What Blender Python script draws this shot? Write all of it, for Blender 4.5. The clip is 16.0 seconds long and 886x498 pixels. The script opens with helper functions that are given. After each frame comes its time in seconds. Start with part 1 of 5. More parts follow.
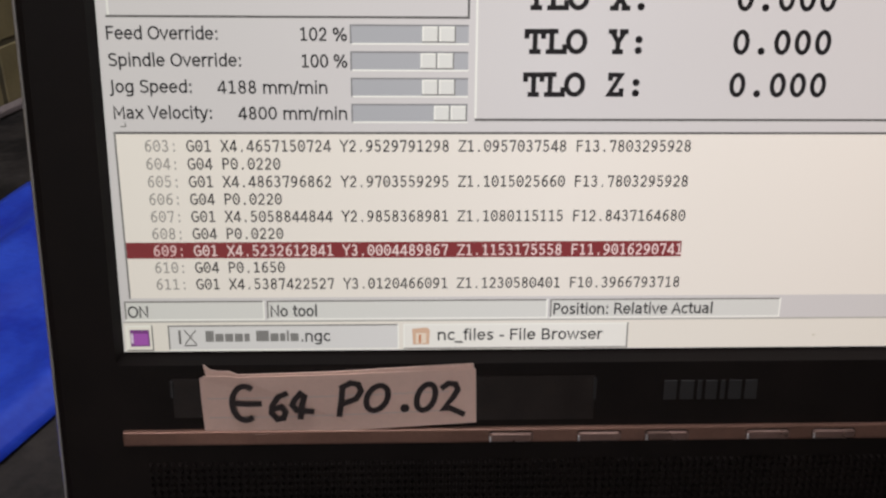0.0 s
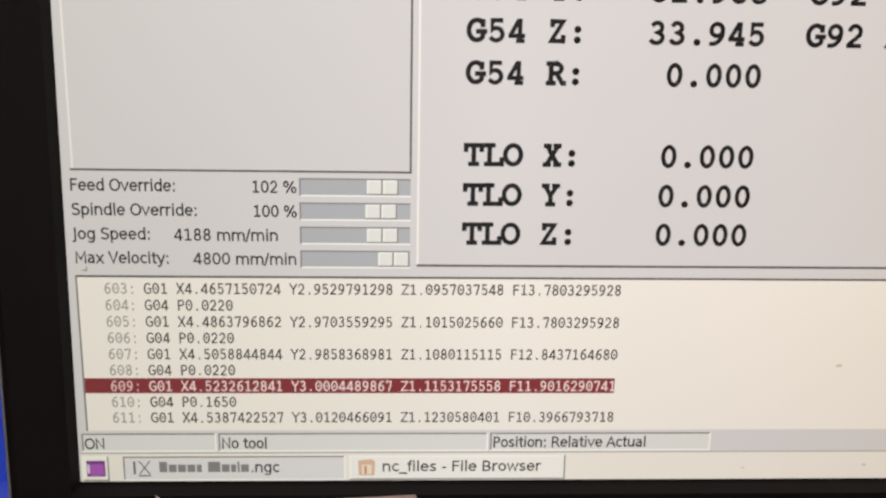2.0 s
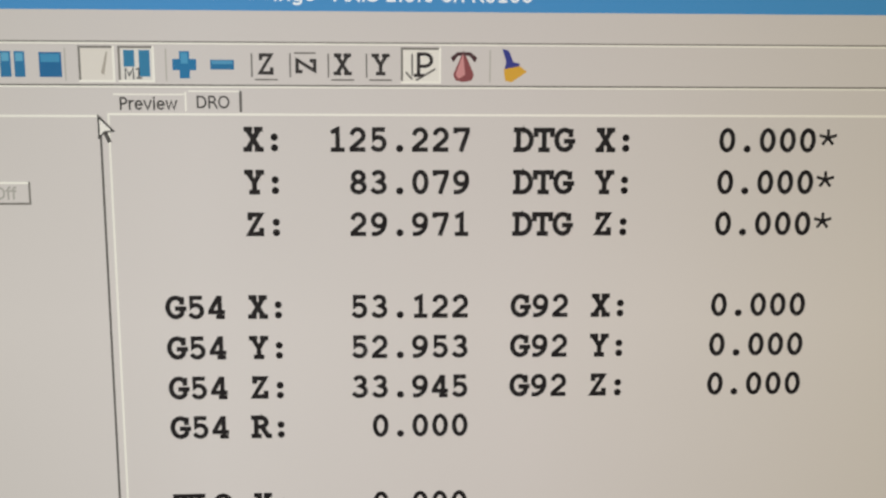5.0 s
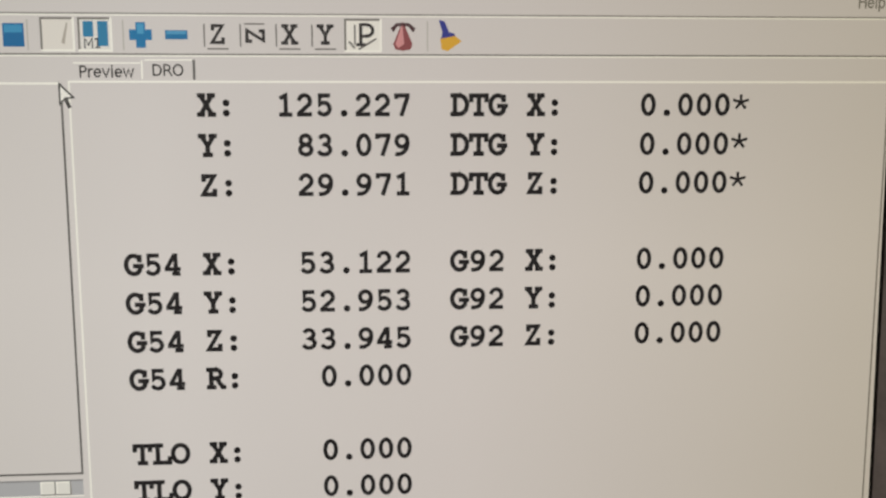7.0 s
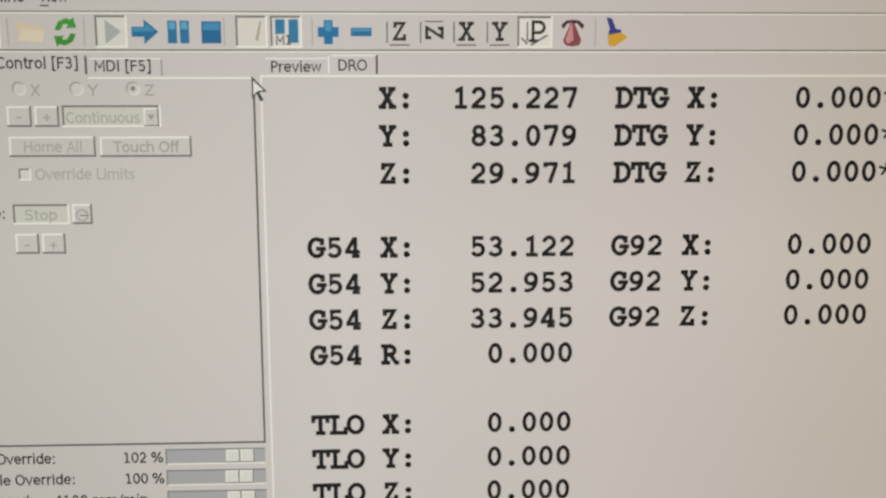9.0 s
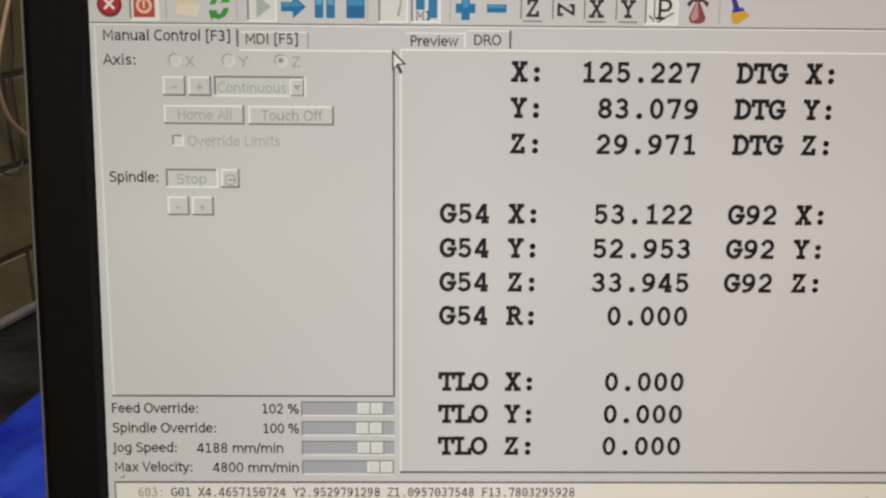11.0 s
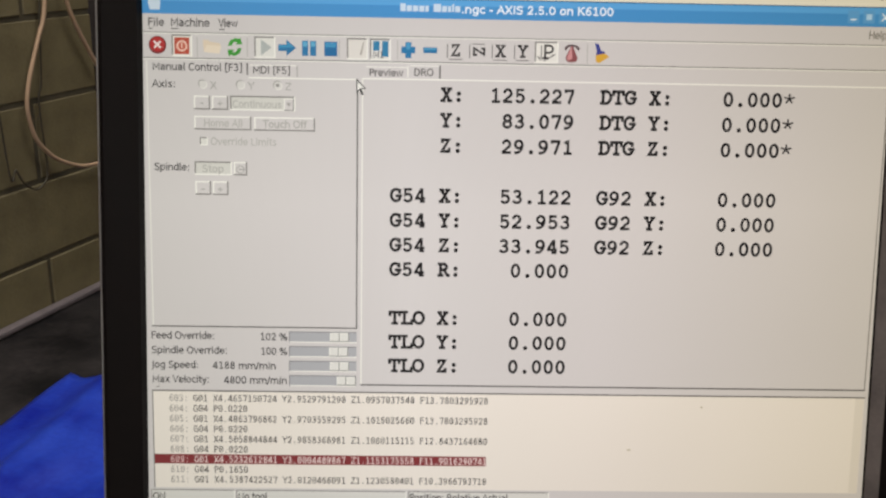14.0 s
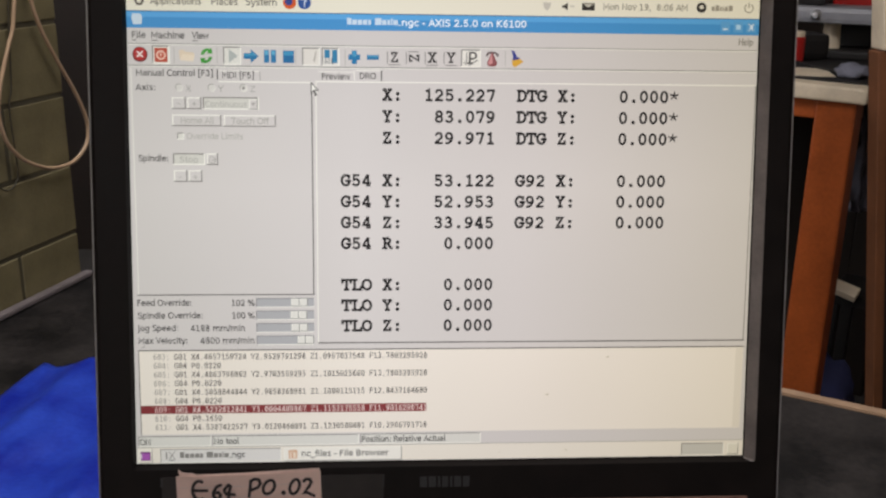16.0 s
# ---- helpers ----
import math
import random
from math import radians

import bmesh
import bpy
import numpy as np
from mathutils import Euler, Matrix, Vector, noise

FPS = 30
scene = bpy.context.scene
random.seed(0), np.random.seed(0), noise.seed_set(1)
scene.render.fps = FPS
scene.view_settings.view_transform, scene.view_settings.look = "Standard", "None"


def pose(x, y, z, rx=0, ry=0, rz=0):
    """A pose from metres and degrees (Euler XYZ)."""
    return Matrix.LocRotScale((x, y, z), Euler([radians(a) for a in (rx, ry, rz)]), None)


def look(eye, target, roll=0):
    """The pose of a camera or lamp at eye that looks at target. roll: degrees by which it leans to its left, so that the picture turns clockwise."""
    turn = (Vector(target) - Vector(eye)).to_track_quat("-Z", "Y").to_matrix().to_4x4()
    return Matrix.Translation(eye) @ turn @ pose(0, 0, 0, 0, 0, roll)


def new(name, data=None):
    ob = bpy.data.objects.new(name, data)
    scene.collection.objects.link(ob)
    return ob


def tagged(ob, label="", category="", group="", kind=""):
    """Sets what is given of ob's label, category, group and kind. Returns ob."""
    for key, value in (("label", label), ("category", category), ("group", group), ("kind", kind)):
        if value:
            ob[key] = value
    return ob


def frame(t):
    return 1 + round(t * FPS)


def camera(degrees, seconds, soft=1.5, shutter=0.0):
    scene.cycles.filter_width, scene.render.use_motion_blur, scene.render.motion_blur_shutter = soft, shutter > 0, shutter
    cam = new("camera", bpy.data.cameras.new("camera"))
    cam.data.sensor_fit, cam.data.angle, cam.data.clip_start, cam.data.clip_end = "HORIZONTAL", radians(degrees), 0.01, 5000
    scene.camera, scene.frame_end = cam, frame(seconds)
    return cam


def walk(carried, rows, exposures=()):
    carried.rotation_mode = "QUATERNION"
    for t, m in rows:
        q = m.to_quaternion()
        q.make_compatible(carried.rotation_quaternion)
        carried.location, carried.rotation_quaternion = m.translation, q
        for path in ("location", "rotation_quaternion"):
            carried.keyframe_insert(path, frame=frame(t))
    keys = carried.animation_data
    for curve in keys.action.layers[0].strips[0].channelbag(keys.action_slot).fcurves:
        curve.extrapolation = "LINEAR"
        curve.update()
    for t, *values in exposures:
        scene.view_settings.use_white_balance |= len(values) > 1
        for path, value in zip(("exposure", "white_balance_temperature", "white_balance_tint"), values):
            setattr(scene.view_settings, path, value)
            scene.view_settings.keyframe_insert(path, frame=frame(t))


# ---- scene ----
# The screen's own frame: x right, y into the screen, z up it, origin at the middle of its lower edge.
# It leans back by LEAN degrees and its lower edge is SILL metres above the floor.
cam = camera(48.5, 16.0, soft=2.4)
LEAN, SILL, DESK = 10.0, 0.923, 0.75
TILTED = pose(0, 0, SILL, -LEAN, 0, 0)
PATH = [
    (0, (-0.08, -0.216, 1.067), (-0.005, 1.555, 0.139), 0.9),
    (0.5, (-0.079, -0.217, 1.071), (-0.005, 1.562, 0.161), 1.0),
    (1, (-0.08, -0.219, 1.074), (-0.012, 1.57, 0.183), 1.2),
    (1.5, (-0.079, -0.222, 1.08), (0.002, 1.588, 0.233), 1.6),
    (2, (-0.068, -0.221, 1.09), (0.023, 1.609, 0.288), 1.5),
    (2.5, (-0.05, -0.221, 1.108), (0.051, 1.624, 0.343), 1.2),
    (3, (-0.03, -0.228, 1.124), (0.047, 1.63, 0.387), 0.7),
    (3.5, (-0.015, -0.241, 1.134), (0.063, 1.624, 0.416), 0.5),
    (4, (0.001, -0.245, 1.133), (0.107, 1.656, 0.519), 0.5),
    (4.5, (-0.002, -0.217, 1.146), (0.087, 1.686, 0.535), 0.4),
    (5, (0.006, -0.2, 1.157), (0.091, 1.684, 0.492), 0.7),
    (5.2, (0.01, -0.199, 1.159), (0.105, 1.672, 0.459), 0.8),
    (7.5, (0.012, -0.226, 1.146), (0.161, 1.67, 0.529), 0.7),
    (8, (0.0, -0.228, 1.155), (0.14, 1.654, 0.49), 0.8),
    (8.5, (-0.013, -0.233, 1.156), (0.098, 1.651, 0.494), 0.7),
    (9, (-0.026, -0.234, 1.152), (0.061, 1.653, 0.496), 0.4),
    (9.5, (-0.044, -0.233, 1.152), (0.028, 1.655, 0.493), 0.6),
    (10, (-0.056, -0.236, 1.153), (-0.004, 1.644, 0.472), 0.5),
    (10.2, (-0.06, -0.238, 1.152), (-0.007, 1.639, 0.462), 0.5),
    (12.5, (-0.037, -0.295, 1.155), (-0.054, 1.589, 0.483), 1.0),
    (13, (-0.034, -0.319, 1.159), (-0.025, 1.571, 0.505), 0.8),
    (13.5, (-0.038, -0.341, 1.163), (-0.021, 1.553, 0.521), 0.8),
    (14, (-0.038, -0.365, 1.168), (0.004, 1.535, 0.543), 1.2),
    (14.5, (-0.031, -0.388, 1.168), (0.028, 1.514, 0.553), 1.2),
    (15, (-0.033, -0.403, 1.17), (0.037, 1.497, 0.548), 0.8),
    (15.5, (-0.034, -0.421, 1.178), (0.07, 1.48, 0.565), 1.1),
    (16, (-0.032, -0.439, 1.178), (0.093, 1.46, 0.563), 1.1),
]
EXPOSURES = [(0.0, 0.03, 6350, 12.8), (0.8, -0.04, 6380, 12.6), (1.5, -0.12, 6400, 12.6), (2.0, 0.14, 6450, 11.1), (2.6, -0.05, 6500, 10.3), (3.5, -0.17, 6550, 9.3), (5.0, -0.15, 6680, 8.3), (9.0, -0.17, 6630, 8.4), (10.0, -0.26, 6580, 8.9), (12.5, -0.04, 6600, 10.2), (16.0, 0.03, 6420, 11.1)]
walk(cam, [(t, look(eye, target, roll)) for t, eye, target, roll in PATH], EXPOSURES)

# ---- light ----
world = bpy.data.worlds.new("sky")
scene.world = world
world.use_nodes = True
sky = world.node_tree.nodes.new("ShaderNodeTexSky")
sky.sky_type, sky.sun_disc = "NISHITA", False
sky.sun_elevation, sky.sun_rotation = radians(35), radians(200)
world.node_tree.links.new(sky.outputs[0], world.node_tree.nodes["Background"].inputs[0])
world.node_tree.nodes["Background"].inputs[1].default_value = 0.1

sun = new("sun", bpy.data.lights.new("sun", "SUN"))
sun.data.energy, sun.data.angle, sun.data.color = 0.8, radians(12), (1.0, 0.95, 0.9)
sun.matrix_world = look((2.0, -6.0, 5.0), (0.0, 0.0, 0.0))


def added_light(name, place, target, width, height, watts, color):
    """An area lamp in an unseen opening, added to give the room daylight."""
    ob = new(name, bpy.data.lights.new(name, "AREA"))
    ob.data.shape, ob.data.size, ob.data.size_y = "RECTANGLE", width, height
    ob.data.energy, ob.data.color = watts, color
    ob.matrix_world = look(place, target)
    return ob


# added behind the camera to light the bezel edge, wall and note
added_light("added_opening_light", (-0.45, -2.56, 1.65), (-0.3, 0.0, 1.38), 1.4, 1.1, 12.0, (1.0, 0.92, 0.86))
# added at the west side to brighten the bench
added_light("added_opening_light", (-1.95, 2.1, 1.65), (0.5, 2.0, 1.4), 0.9, 1.0, 17.0, (1.0, 0.97, 0.95))
# added overhead, source unseen, to light the desk top and brick wall
added_light("added_overhead_light", (0.05, 0.2, 2.52), (0.05, 0.2, 0.0), 1.2, 0.8, 27.0, (1.0, 0.97, 0.94))


# ---- materials ----
def linear(r, g, b):
    return tuple(((c / 255 + 0.055) / 1.055) ** 2.4 if c > 10 else c / 255 / 12.92 for c in (r, g, b))


def surface(name, color, rough=0.6, metal=0.0, vary=0.25, scale=40.0, fine=400.0, bump=0.15, tint=None, spec=0.5, random_tone=0.0, depth=0.001, span=(0.42, 0.95)):
    """A procedural surface: blotches and fine grain in its colour and gloss, and a fine relief."""
    m = bpy.data.materials.new(name)
    m.use_nodes = True
    n, l = m.node_tree.nodes, m.node_tree.links
    b = n["Principled BSDF"]
    b.inputs["Metallic"].default_value = metal
    b.inputs["Specular IOR Level"].default_value = spec
    co = n.new("ShaderNodeTexCoord")
    big, small = n.new("ShaderNodeTexNoise"), n.new("ShaderNodeTexNoise")
    big.inputs["Scale"].default_value, big.inputs["Detail"].default_value = scale, 6
    small.inputs["Scale"].default_value, small.inputs["Detail"].default_value = fine, 3
    for x in (big, small):
        l.new(co.outputs["Object"], x.inputs["Vector"])
    add = n.new("ShaderNodeMath")
    add.operation = "MULTIPLY_ADD"
    l.new(small.outputs["Fac"], add.inputs[0])
    add.inputs[1].default_value = 0.35
    l.new(big.outputs["Fac"], add.inputs[2])
    ramp = n.new("ShaderNodeValToRGB")
    ramp.color_ramp.elements[0].position, ramp.color_ramp.elements[1].position = span
    other = tint or tuple(min(1.0, c * (1 + vary)) for c in color)
    dark = tuple(c * (1 - vary) for c in color)
    ramp.color_ramp.elements[0].color = (*dark, 1)
    ramp.color_ramp.elements[1].color = (*other, 1)
    l.new(add.outputs[0], ramp.inputs[0])
    out = ramp.outputs[0]
    if random_tone:
        info, hsv, rng = n.new("ShaderNodeObjectInfo"), n.new("ShaderNodeHueSaturation"), n.new("ShaderNodeMapRange")
        rng.inputs["To Min"].default_value, rng.inputs["To Max"].default_value = 1 - random_tone, 1 + random_tone
        l.new(info.outputs["Random"], rng.inputs["Value"])
        l.new(rng.outputs[0], hsv.inputs["Value"])
        l.new(out, hsv.inputs["Color"])
        out = hsv.outputs[0]
    l.new(out, b.inputs["Base Color"])
    rr = n.new("ShaderNodeMapRange")
    rr.inputs["To Min"].default_value, rr.inputs["To Max"].default_value = max(0.03, rough - 0.12), min(1.0, rough + 0.12)
    l.new(big.outputs["Fac"], rr.inputs["Value"])
    l.new(rr.outputs[0], b.inputs["Roughness"])
    bp = n.new("ShaderNodeBump")
    bp.inputs["Strength"].default_value, bp.inputs["Distance"].default_value = bump, depth
    l.new(add.outputs[0], bp.inputs["Height"])
    l.new(bp.outputs[0], b.inputs["Normal"])
    return m


BLACK = surface("black_plastic", (0.0088, 0.0062, 0.0057), 0.55, vary=0.35, scale=60, fine=1500, bump=0.04, spec=0.13)
GLOSS = surface("black_gloss_plastic", (0.006, 0.004, 0.004), 0.3, vary=0.3, scale=50, fine=900, bump=0.03, spec=0.4)
RIM = surface("grey_edge_glint_plastic", (0.30, 0.285, 0.28), 0.22, vary=0.15, scale=40, fine=900, bump=0.04)
INNER = surface("inner_bevel_plastic", (0.0062, 0.0044, 0.0042), 0.7, vary=0.2, scale=40, fine=900, bump=0.03, spec=0.08)
STRIP = surface("bronze_strip", (0.25, 0.138, 0.105), 0.36, metal=0.55, vary=0.18, scale=70, fine=1200, bump=0.05)
BUTTON = surface("bronze_button", (0.27, 0.175, 0.15), 0.3, metal=0.6, vary=0.2, scale=90, fine=1200, bump=0.05)
LIP = surface("reflection_grey_lip", (0.19, 0.163, 0.155), 0.35, vary=0.3, scale=60, fine=600, bump=0.05)
BADGE = surface("grey_badge_print", (0.019, 0.018, 0.019), 0.45, vary=0.12, scale=300, fine=1500, bump=0.02)
PAPER = surface("note_paper", (0.66, 0.465, 0.40), 0.8, vary=0.08, scale=60, fine=700, bump=0.25, depth=0.0005)
RULE = surface("ruled_line", (0.50, 0.45, 0.44), 0.8, vary=0.1, scale=100, fine=900, bump=0.05)
INK = surface("marker_ink", (0.016, 0.007, 0.008), 0.5, vary=0.4, scale=300, fine=1500, bump=0.05)
TAPE = surface("clear_tape_film", (0.0135, 0.0085, 0.0072), 0.35, vary=0.4, scale=120, fine=900, bump=0.2)
DESKTOP = surface("worn_black_laminate", (0.0075, 0.0067, 0.0072), 0.6, vary=0.4, scale=13, fine=170, bump=0.3, tint=(0.040, 0.034, 0.032), spec=0.2, span=(0.55, 1.0))
EDGING = surface("pale_timber_edging", (0.31, 0.20, 0.125), 0.55, vary=0.2, scale=25, fine=200, bump=0.2)
FRAME_WOOD = surface("desk_frame_timber", (0.18, 0.12, 0.08), 0.6, vary=0.3, scale=20, fine=150, bump=0.3)
TARP = surface("blue_plastic_sheet", (0.002, 0.014, 0.37), 0.40, vary=0.25, scale=18, fine=200, bump=0.5, tint=(0.020, 0.066, 0.52), spec=0.45, depth=0.0011, span=(0.46, 0.95))
BRICK = surface("green_painted_brick", (0.160, 0.131, 0.065), 0.6, vary=0.24, scale=26, fine=260, bump=0.45, random_tone=0.07, depth=0.002)
MORTAR = surface("green_painted_mortar", (0.058, 0.047, 0.024), 0.9, vary=0.3, scale=50, fine=400, bump=0.5)
SEAL = surface("grey_edge_bead", (0.15, 0.125, 0.125), 0.6, vary=0.25, scale=40, fine=300, bump=0.3)
CABLE = surface("beige_cable", (0.42, 0.28, 0.17), 0.5, vary=0.12, scale=60, fine=600, bump=0.05)
CABLE_DARK = surface("dark_cable", (0.045, 0.036, 0.02), 0.6, vary=0.2, scale=60, fine=600, bump=0.05)
PLASTER = surface("dim_plaster", (0.30, 0.25, 0.20), 0.9, vary=0.15, scale=3, fine=60, bump=0.3)
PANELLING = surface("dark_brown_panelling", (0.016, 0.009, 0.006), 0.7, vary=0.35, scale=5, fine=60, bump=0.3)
CEILING = surface("white_ceiling_paint", (0.72, 0.69, 0.64), 0.9, vary=0.06, scale=3, fine=80, bump=0.2)
CONCRETE = surface("dark_concrete_floor", (0.05, 0.045, 0.042), 0.8, vary=0.35, scale=5, fine=70, bump=0.4)
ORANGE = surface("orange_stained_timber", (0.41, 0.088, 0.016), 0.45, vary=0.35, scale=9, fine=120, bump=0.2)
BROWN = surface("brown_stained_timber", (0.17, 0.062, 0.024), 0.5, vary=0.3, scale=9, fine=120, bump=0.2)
CREAM = surface("cream_worn_board", (0.80, 0.67, 0.50), 0.6, vary=0.14, scale=15, fine=150, bump=0.2)
TAN = surface("tan_stained_timber", (0.34, 0.145, 0.045), 0.5, vary=0.3, scale=9, fine=120, bump=0.2)
GREYMETAL = surface("grey_enamel", (0.30, 0.30, 0.33), 0.4, vary=0.15, scale=20, fine=200, bump=0.1)
RED = surface("red_plastic", (0.42, 0.015, 0.012), 0.4, vary=0.15, scale=30, fine=300, bump=0.05)
DARKTHING = surface("black_rubber", (0.014, 0.012, 0.012), 0.6, vary=0.3, scale=30, fine=300, bump=0.2)
NAVY = surface("navy_cloth", (0.030, 0.034, 0.105), 0.85, vary=0.3, scale=15, fine=300, bump=0.5)
GREYCLOTH = surface("grey_cloth", (0.20, 0.20, 0.25), 0.9, vary=0.35, scale=15, fine=300, bump=0.5)
CHROME = surface("bright_metal", (0.85, 0.86, 0.9), 0.42, metal=1.0, vary=0.05, scale=30, fine=300, bump=0.02)
WINDOW_PAINT = surface("window_paint", (0.7, 0.68, 0.63), 0.5, vary=0.08, scale=8, fine=150, bump=0.1)

_glow = {}


def glow(r, g, b, name="lit_screen"):
    """A colour shown by the backlit panel; viewing-angle warmth and falloff are painted across it, and the pixel
    columns show faintly.
    """
    if (r, g, b) in _glow:
        return _glow[r, g, b]
    m = bpy.data.materials.new(f"{name}")
    m.use_nodes = True
    n, l = m.node_tree.nodes, m.node_tree.links
    p = n["Principled BSDF"]
    p.inputs["Base Color"].default_value = (0.012, 0.012, 0.013, 1)
    p.inputs["Roughness"].default_value = 0.5
    p.inputs["Specular IOR Level"].default_value = 0.25
    co, sep = n.new("ShaderNodeTexCoord"), n.new("ShaderNodeSeparateXYZ")
    l.new(co.outputs["Object"], sep.inputs[0])
    ramp = n.new("ShaderNodeValToRGB")
    rng = n.new("ShaderNodeMapRange")
    rng.inputs["From Min"].default_value, rng.inputs["From Max"].default_value = -0.153, 0.153
    l.new(sep.outputs["X"], rng.inputs["Value"])
    l.new(rng.outputs[0], ramp.inputs[0])
    e = ramp.color_ramp.elements
    e[0].color, e[1].color = (*SIDE[0], 1), (*SIDE[3], 1)
    for place, tone in ((0.36, SIDE[1]), (0.62, SIDE[2])):
        e.new(place).color = (*tone, 1)
    # brightness falloff towards foot and head, painted into the emission
    rise, up = n.new("ShaderNodeValToRGB"), n.new("ShaderNodeMapRange")
    up.inputs["From Max"].default_value = 0.23
    l.new(sep.outputs["Z"], up.inputs["Value"])
    l.new(up.outputs[0], rise.inputs[0])
    r_ = rise.color_ramp.elements
    r_[0].color, r_[1].color = (0.87, 0.86, 0.85, 1), (0.90, 0.90, 0.90, 1)
    r_.new(0.28).color = (0.97, 0.97, 0.97, 1)
    r_.new(0.6).color = (1.03, 1.03, 1.03, 1)
    wave = n.new("ShaderNodeTexWave")
    wave.bands_direction = "X"
    wave.inputs["Scale"].default_value = 2 * math.pi / 20 / S
    wave.inputs["Distortion"].default_value = 0.0
    l.new(co.outputs["Object"], wave.inputs["Vector"])
    noise_tex = n.new("ShaderNodeTexNoise")
    noise_tex.inputs["Scale"].default_value = 9.0
    l.new(co.outputs["Object"], noise_tex.inputs["Vector"])
    sum_ = n.new("ShaderNodeMath")
    sum_.operation = "MULTIPLY_ADD"
    l.new(noise_tex.outputs["Fac"], sum_.inputs[0])
    sum_.inputs[1].default_value = 0.10
    k = n.new("ShaderNodeMapRange")
    k.inputs["To Min"].default_value, k.inputs["To Max"].default_value = 0.92, 0.98
    l.new(wave.outputs["Fac"], k.inputs["Value"])
    l.new(k.outputs[0], sum_.inputs[2])
    mul = n.new("ShaderNodeMix")
    mul.data_type, mul.blend_type = "RGBA", "MULTIPLY"
    mul.inputs["Factor"].default_value = 1.0
    l.new(ramp.outputs[0], mul.inputs[6])
    mul.inputs[7].default_value = (*linear(r, g, b), 1)
    l.new(mul.outputs[2], p.inputs["Emission Color"])
    level = n.new("ShaderNodeMath")
    level.operation = "MULTIPLY"
    l.new(sum_.outputs[0], level.inputs[0])
    l.new(rise.outputs[0], level.inputs[1])
    l.new(level.outputs[0], p.inputs["Emission Strength"])
    _glow[r, g, b] = m
    return m


# ---- mesh helpers ----
def finish(name, bm, material, parent=None, smooth=False):
    me = bpy.data.meshes.new(name)
    bm.normal_update()
    bm.to_mesh(me)
    bm.free()
    if smooth:
        for f in me.polygons:
            f.use_smooth = True
    me.materials.append(material)
    ob = new(name, me)
    ob.parent = parent
    return ob


def part(name, bm, material, parent, label="", smooth=False):
    ob = finish(name, bm, material, parent, smooth)
    return tagged(ob, label) if label else ob


def thing(name, label, category, m=None, group="", kind=""):
    ob = new(name)
    ob.empty_display_size = 0.05
    if m is not None:
        ob.matrix_world = m
    return tagged(ob, label, category, group, kind)


def box(x0, y0, z0, x1, y1, z1, bevel=0.0, bm=None, m=None, segments=2):
    bm = bm or bmesh.new()
    made = bmesh.ops.create_cube(bm, size=1.0)["verts"]
    bmesh.ops.transform(bm, matrix=Matrix.Translation(((x0 + x1) / 2, (y0 + y1) / 2, (z0 + z1) / 2)) @ Matrix.Diagonal((x1 - x0, y1 - y0, z1 - z0, 1)), verts=made)
    if bevel:
        edges = list({e for v in made for e in v.link_edges})
        made = bmesh.ops.bevel(bm, geom=edges, offset=bevel, segments=segments, affect="EDGES", profile=0.6)["verts"]
        made = list({v for v in bm.verts}) if m is not None and len(bm.verts) == len(made) else made
    if m is not None:
        bmesh.ops.transform(bm, matrix=m, verts=bm.verts)
    return bm


def prism(outline, z0, z1, bevel=0.0):
    """A slab with that outline, in the xy plane."""
    bm = bmesh.new()
    low = [bm.verts.new((x, y, z0)) for x, y in outline]
    top = [bm.verts.new((x, y, z1)) for x, y in outline]
    bm.faces.new(low[::-1])
    bm.faces.new(top)
    for i in range(len(low)):
        j = (i + 1) % len(low)
        bm.faces.new((low[i], low[j], top[j], top[i]))
    bmesh.ops.recalc_face_normals(bm, faces=bm.faces)
    if bevel:
        bmesh.ops.bevel(bm, geom=list(bm.edges), offset=bevel, segments=2, affect="EDGES")
    return bm


def loft(rings, close_ends=True):
    """Joins rings of equally many points into a skin."""
    bm = bmesh.new()
    rows = [[bm.verts.new(p) for p in ring] for ring in rings]
    k = len(rows[0])
    for a, b in zip(rows, rows[1:]):
        for i in range(k):
            bm.faces.new((a[i], a[(i + 1) % k], b[(i + 1) % k], b[i]))
    if close_ends:
        bm.faces.new(rows[0][::-1])
        bm.faces.new(rows[-1])
    bmesh.ops.recalc_face_normals(bm, faces=bm.faces)
    return bm


def tube(points, radius, sides=10):
    """A round cable through the points, smoothed."""
    pts = [Vector(p) for p in points]
    fine = []
    for i in range(len(pts) - 1):
        a, b, c, d = pts[max(i - 1, 0)], pts[i], pts[i + 1], pts[min(i + 2, len(pts) - 1)]
        for s in range(6):
            t = s / 6
            fine.append(0.5 * ((2 * b) + (c - a) * t + (2 * a - 5 * b + 4 * c - d) * t * t + (3 * b - a - 3 * c + d) * t ** 3))
    fine.append(pts[-1])
    rings, side = [], None
    for i, p in enumerate(fine):
        along = (fine[min(i + 1, len(fine) - 1)] - fine[max(i - 1, 0)]).normalized()
        side = (along.orthogonal() if side is None else side - along * side.dot(along)).normalized()
        up = along.cross(side)
        rings.append([p + radius * (math.cos(2 * math.pi * j / sides) * side + math.sin(2 * math.pi * j / sides) * up) for j in range(sides)])
    return loft(rings)


def rounded(x0, z0, x1, z1, r, n=6):
    """The outline of a rounded rectangle, from its lower right corner round."""
    pts = []
    for cx, cz, a in ((x1 - r, z0 + r, -90), (x1 - r, z1 - r, 0), (x0 + r, z1 - r, 90), (x0 + r, z0 + r, 180)):
        for i in range(n + 1):
            t = radians(a + 90 * i / n)
            pts.append((cx + r * math.cos(t), cz + r * math.sin(t)))
    return pts


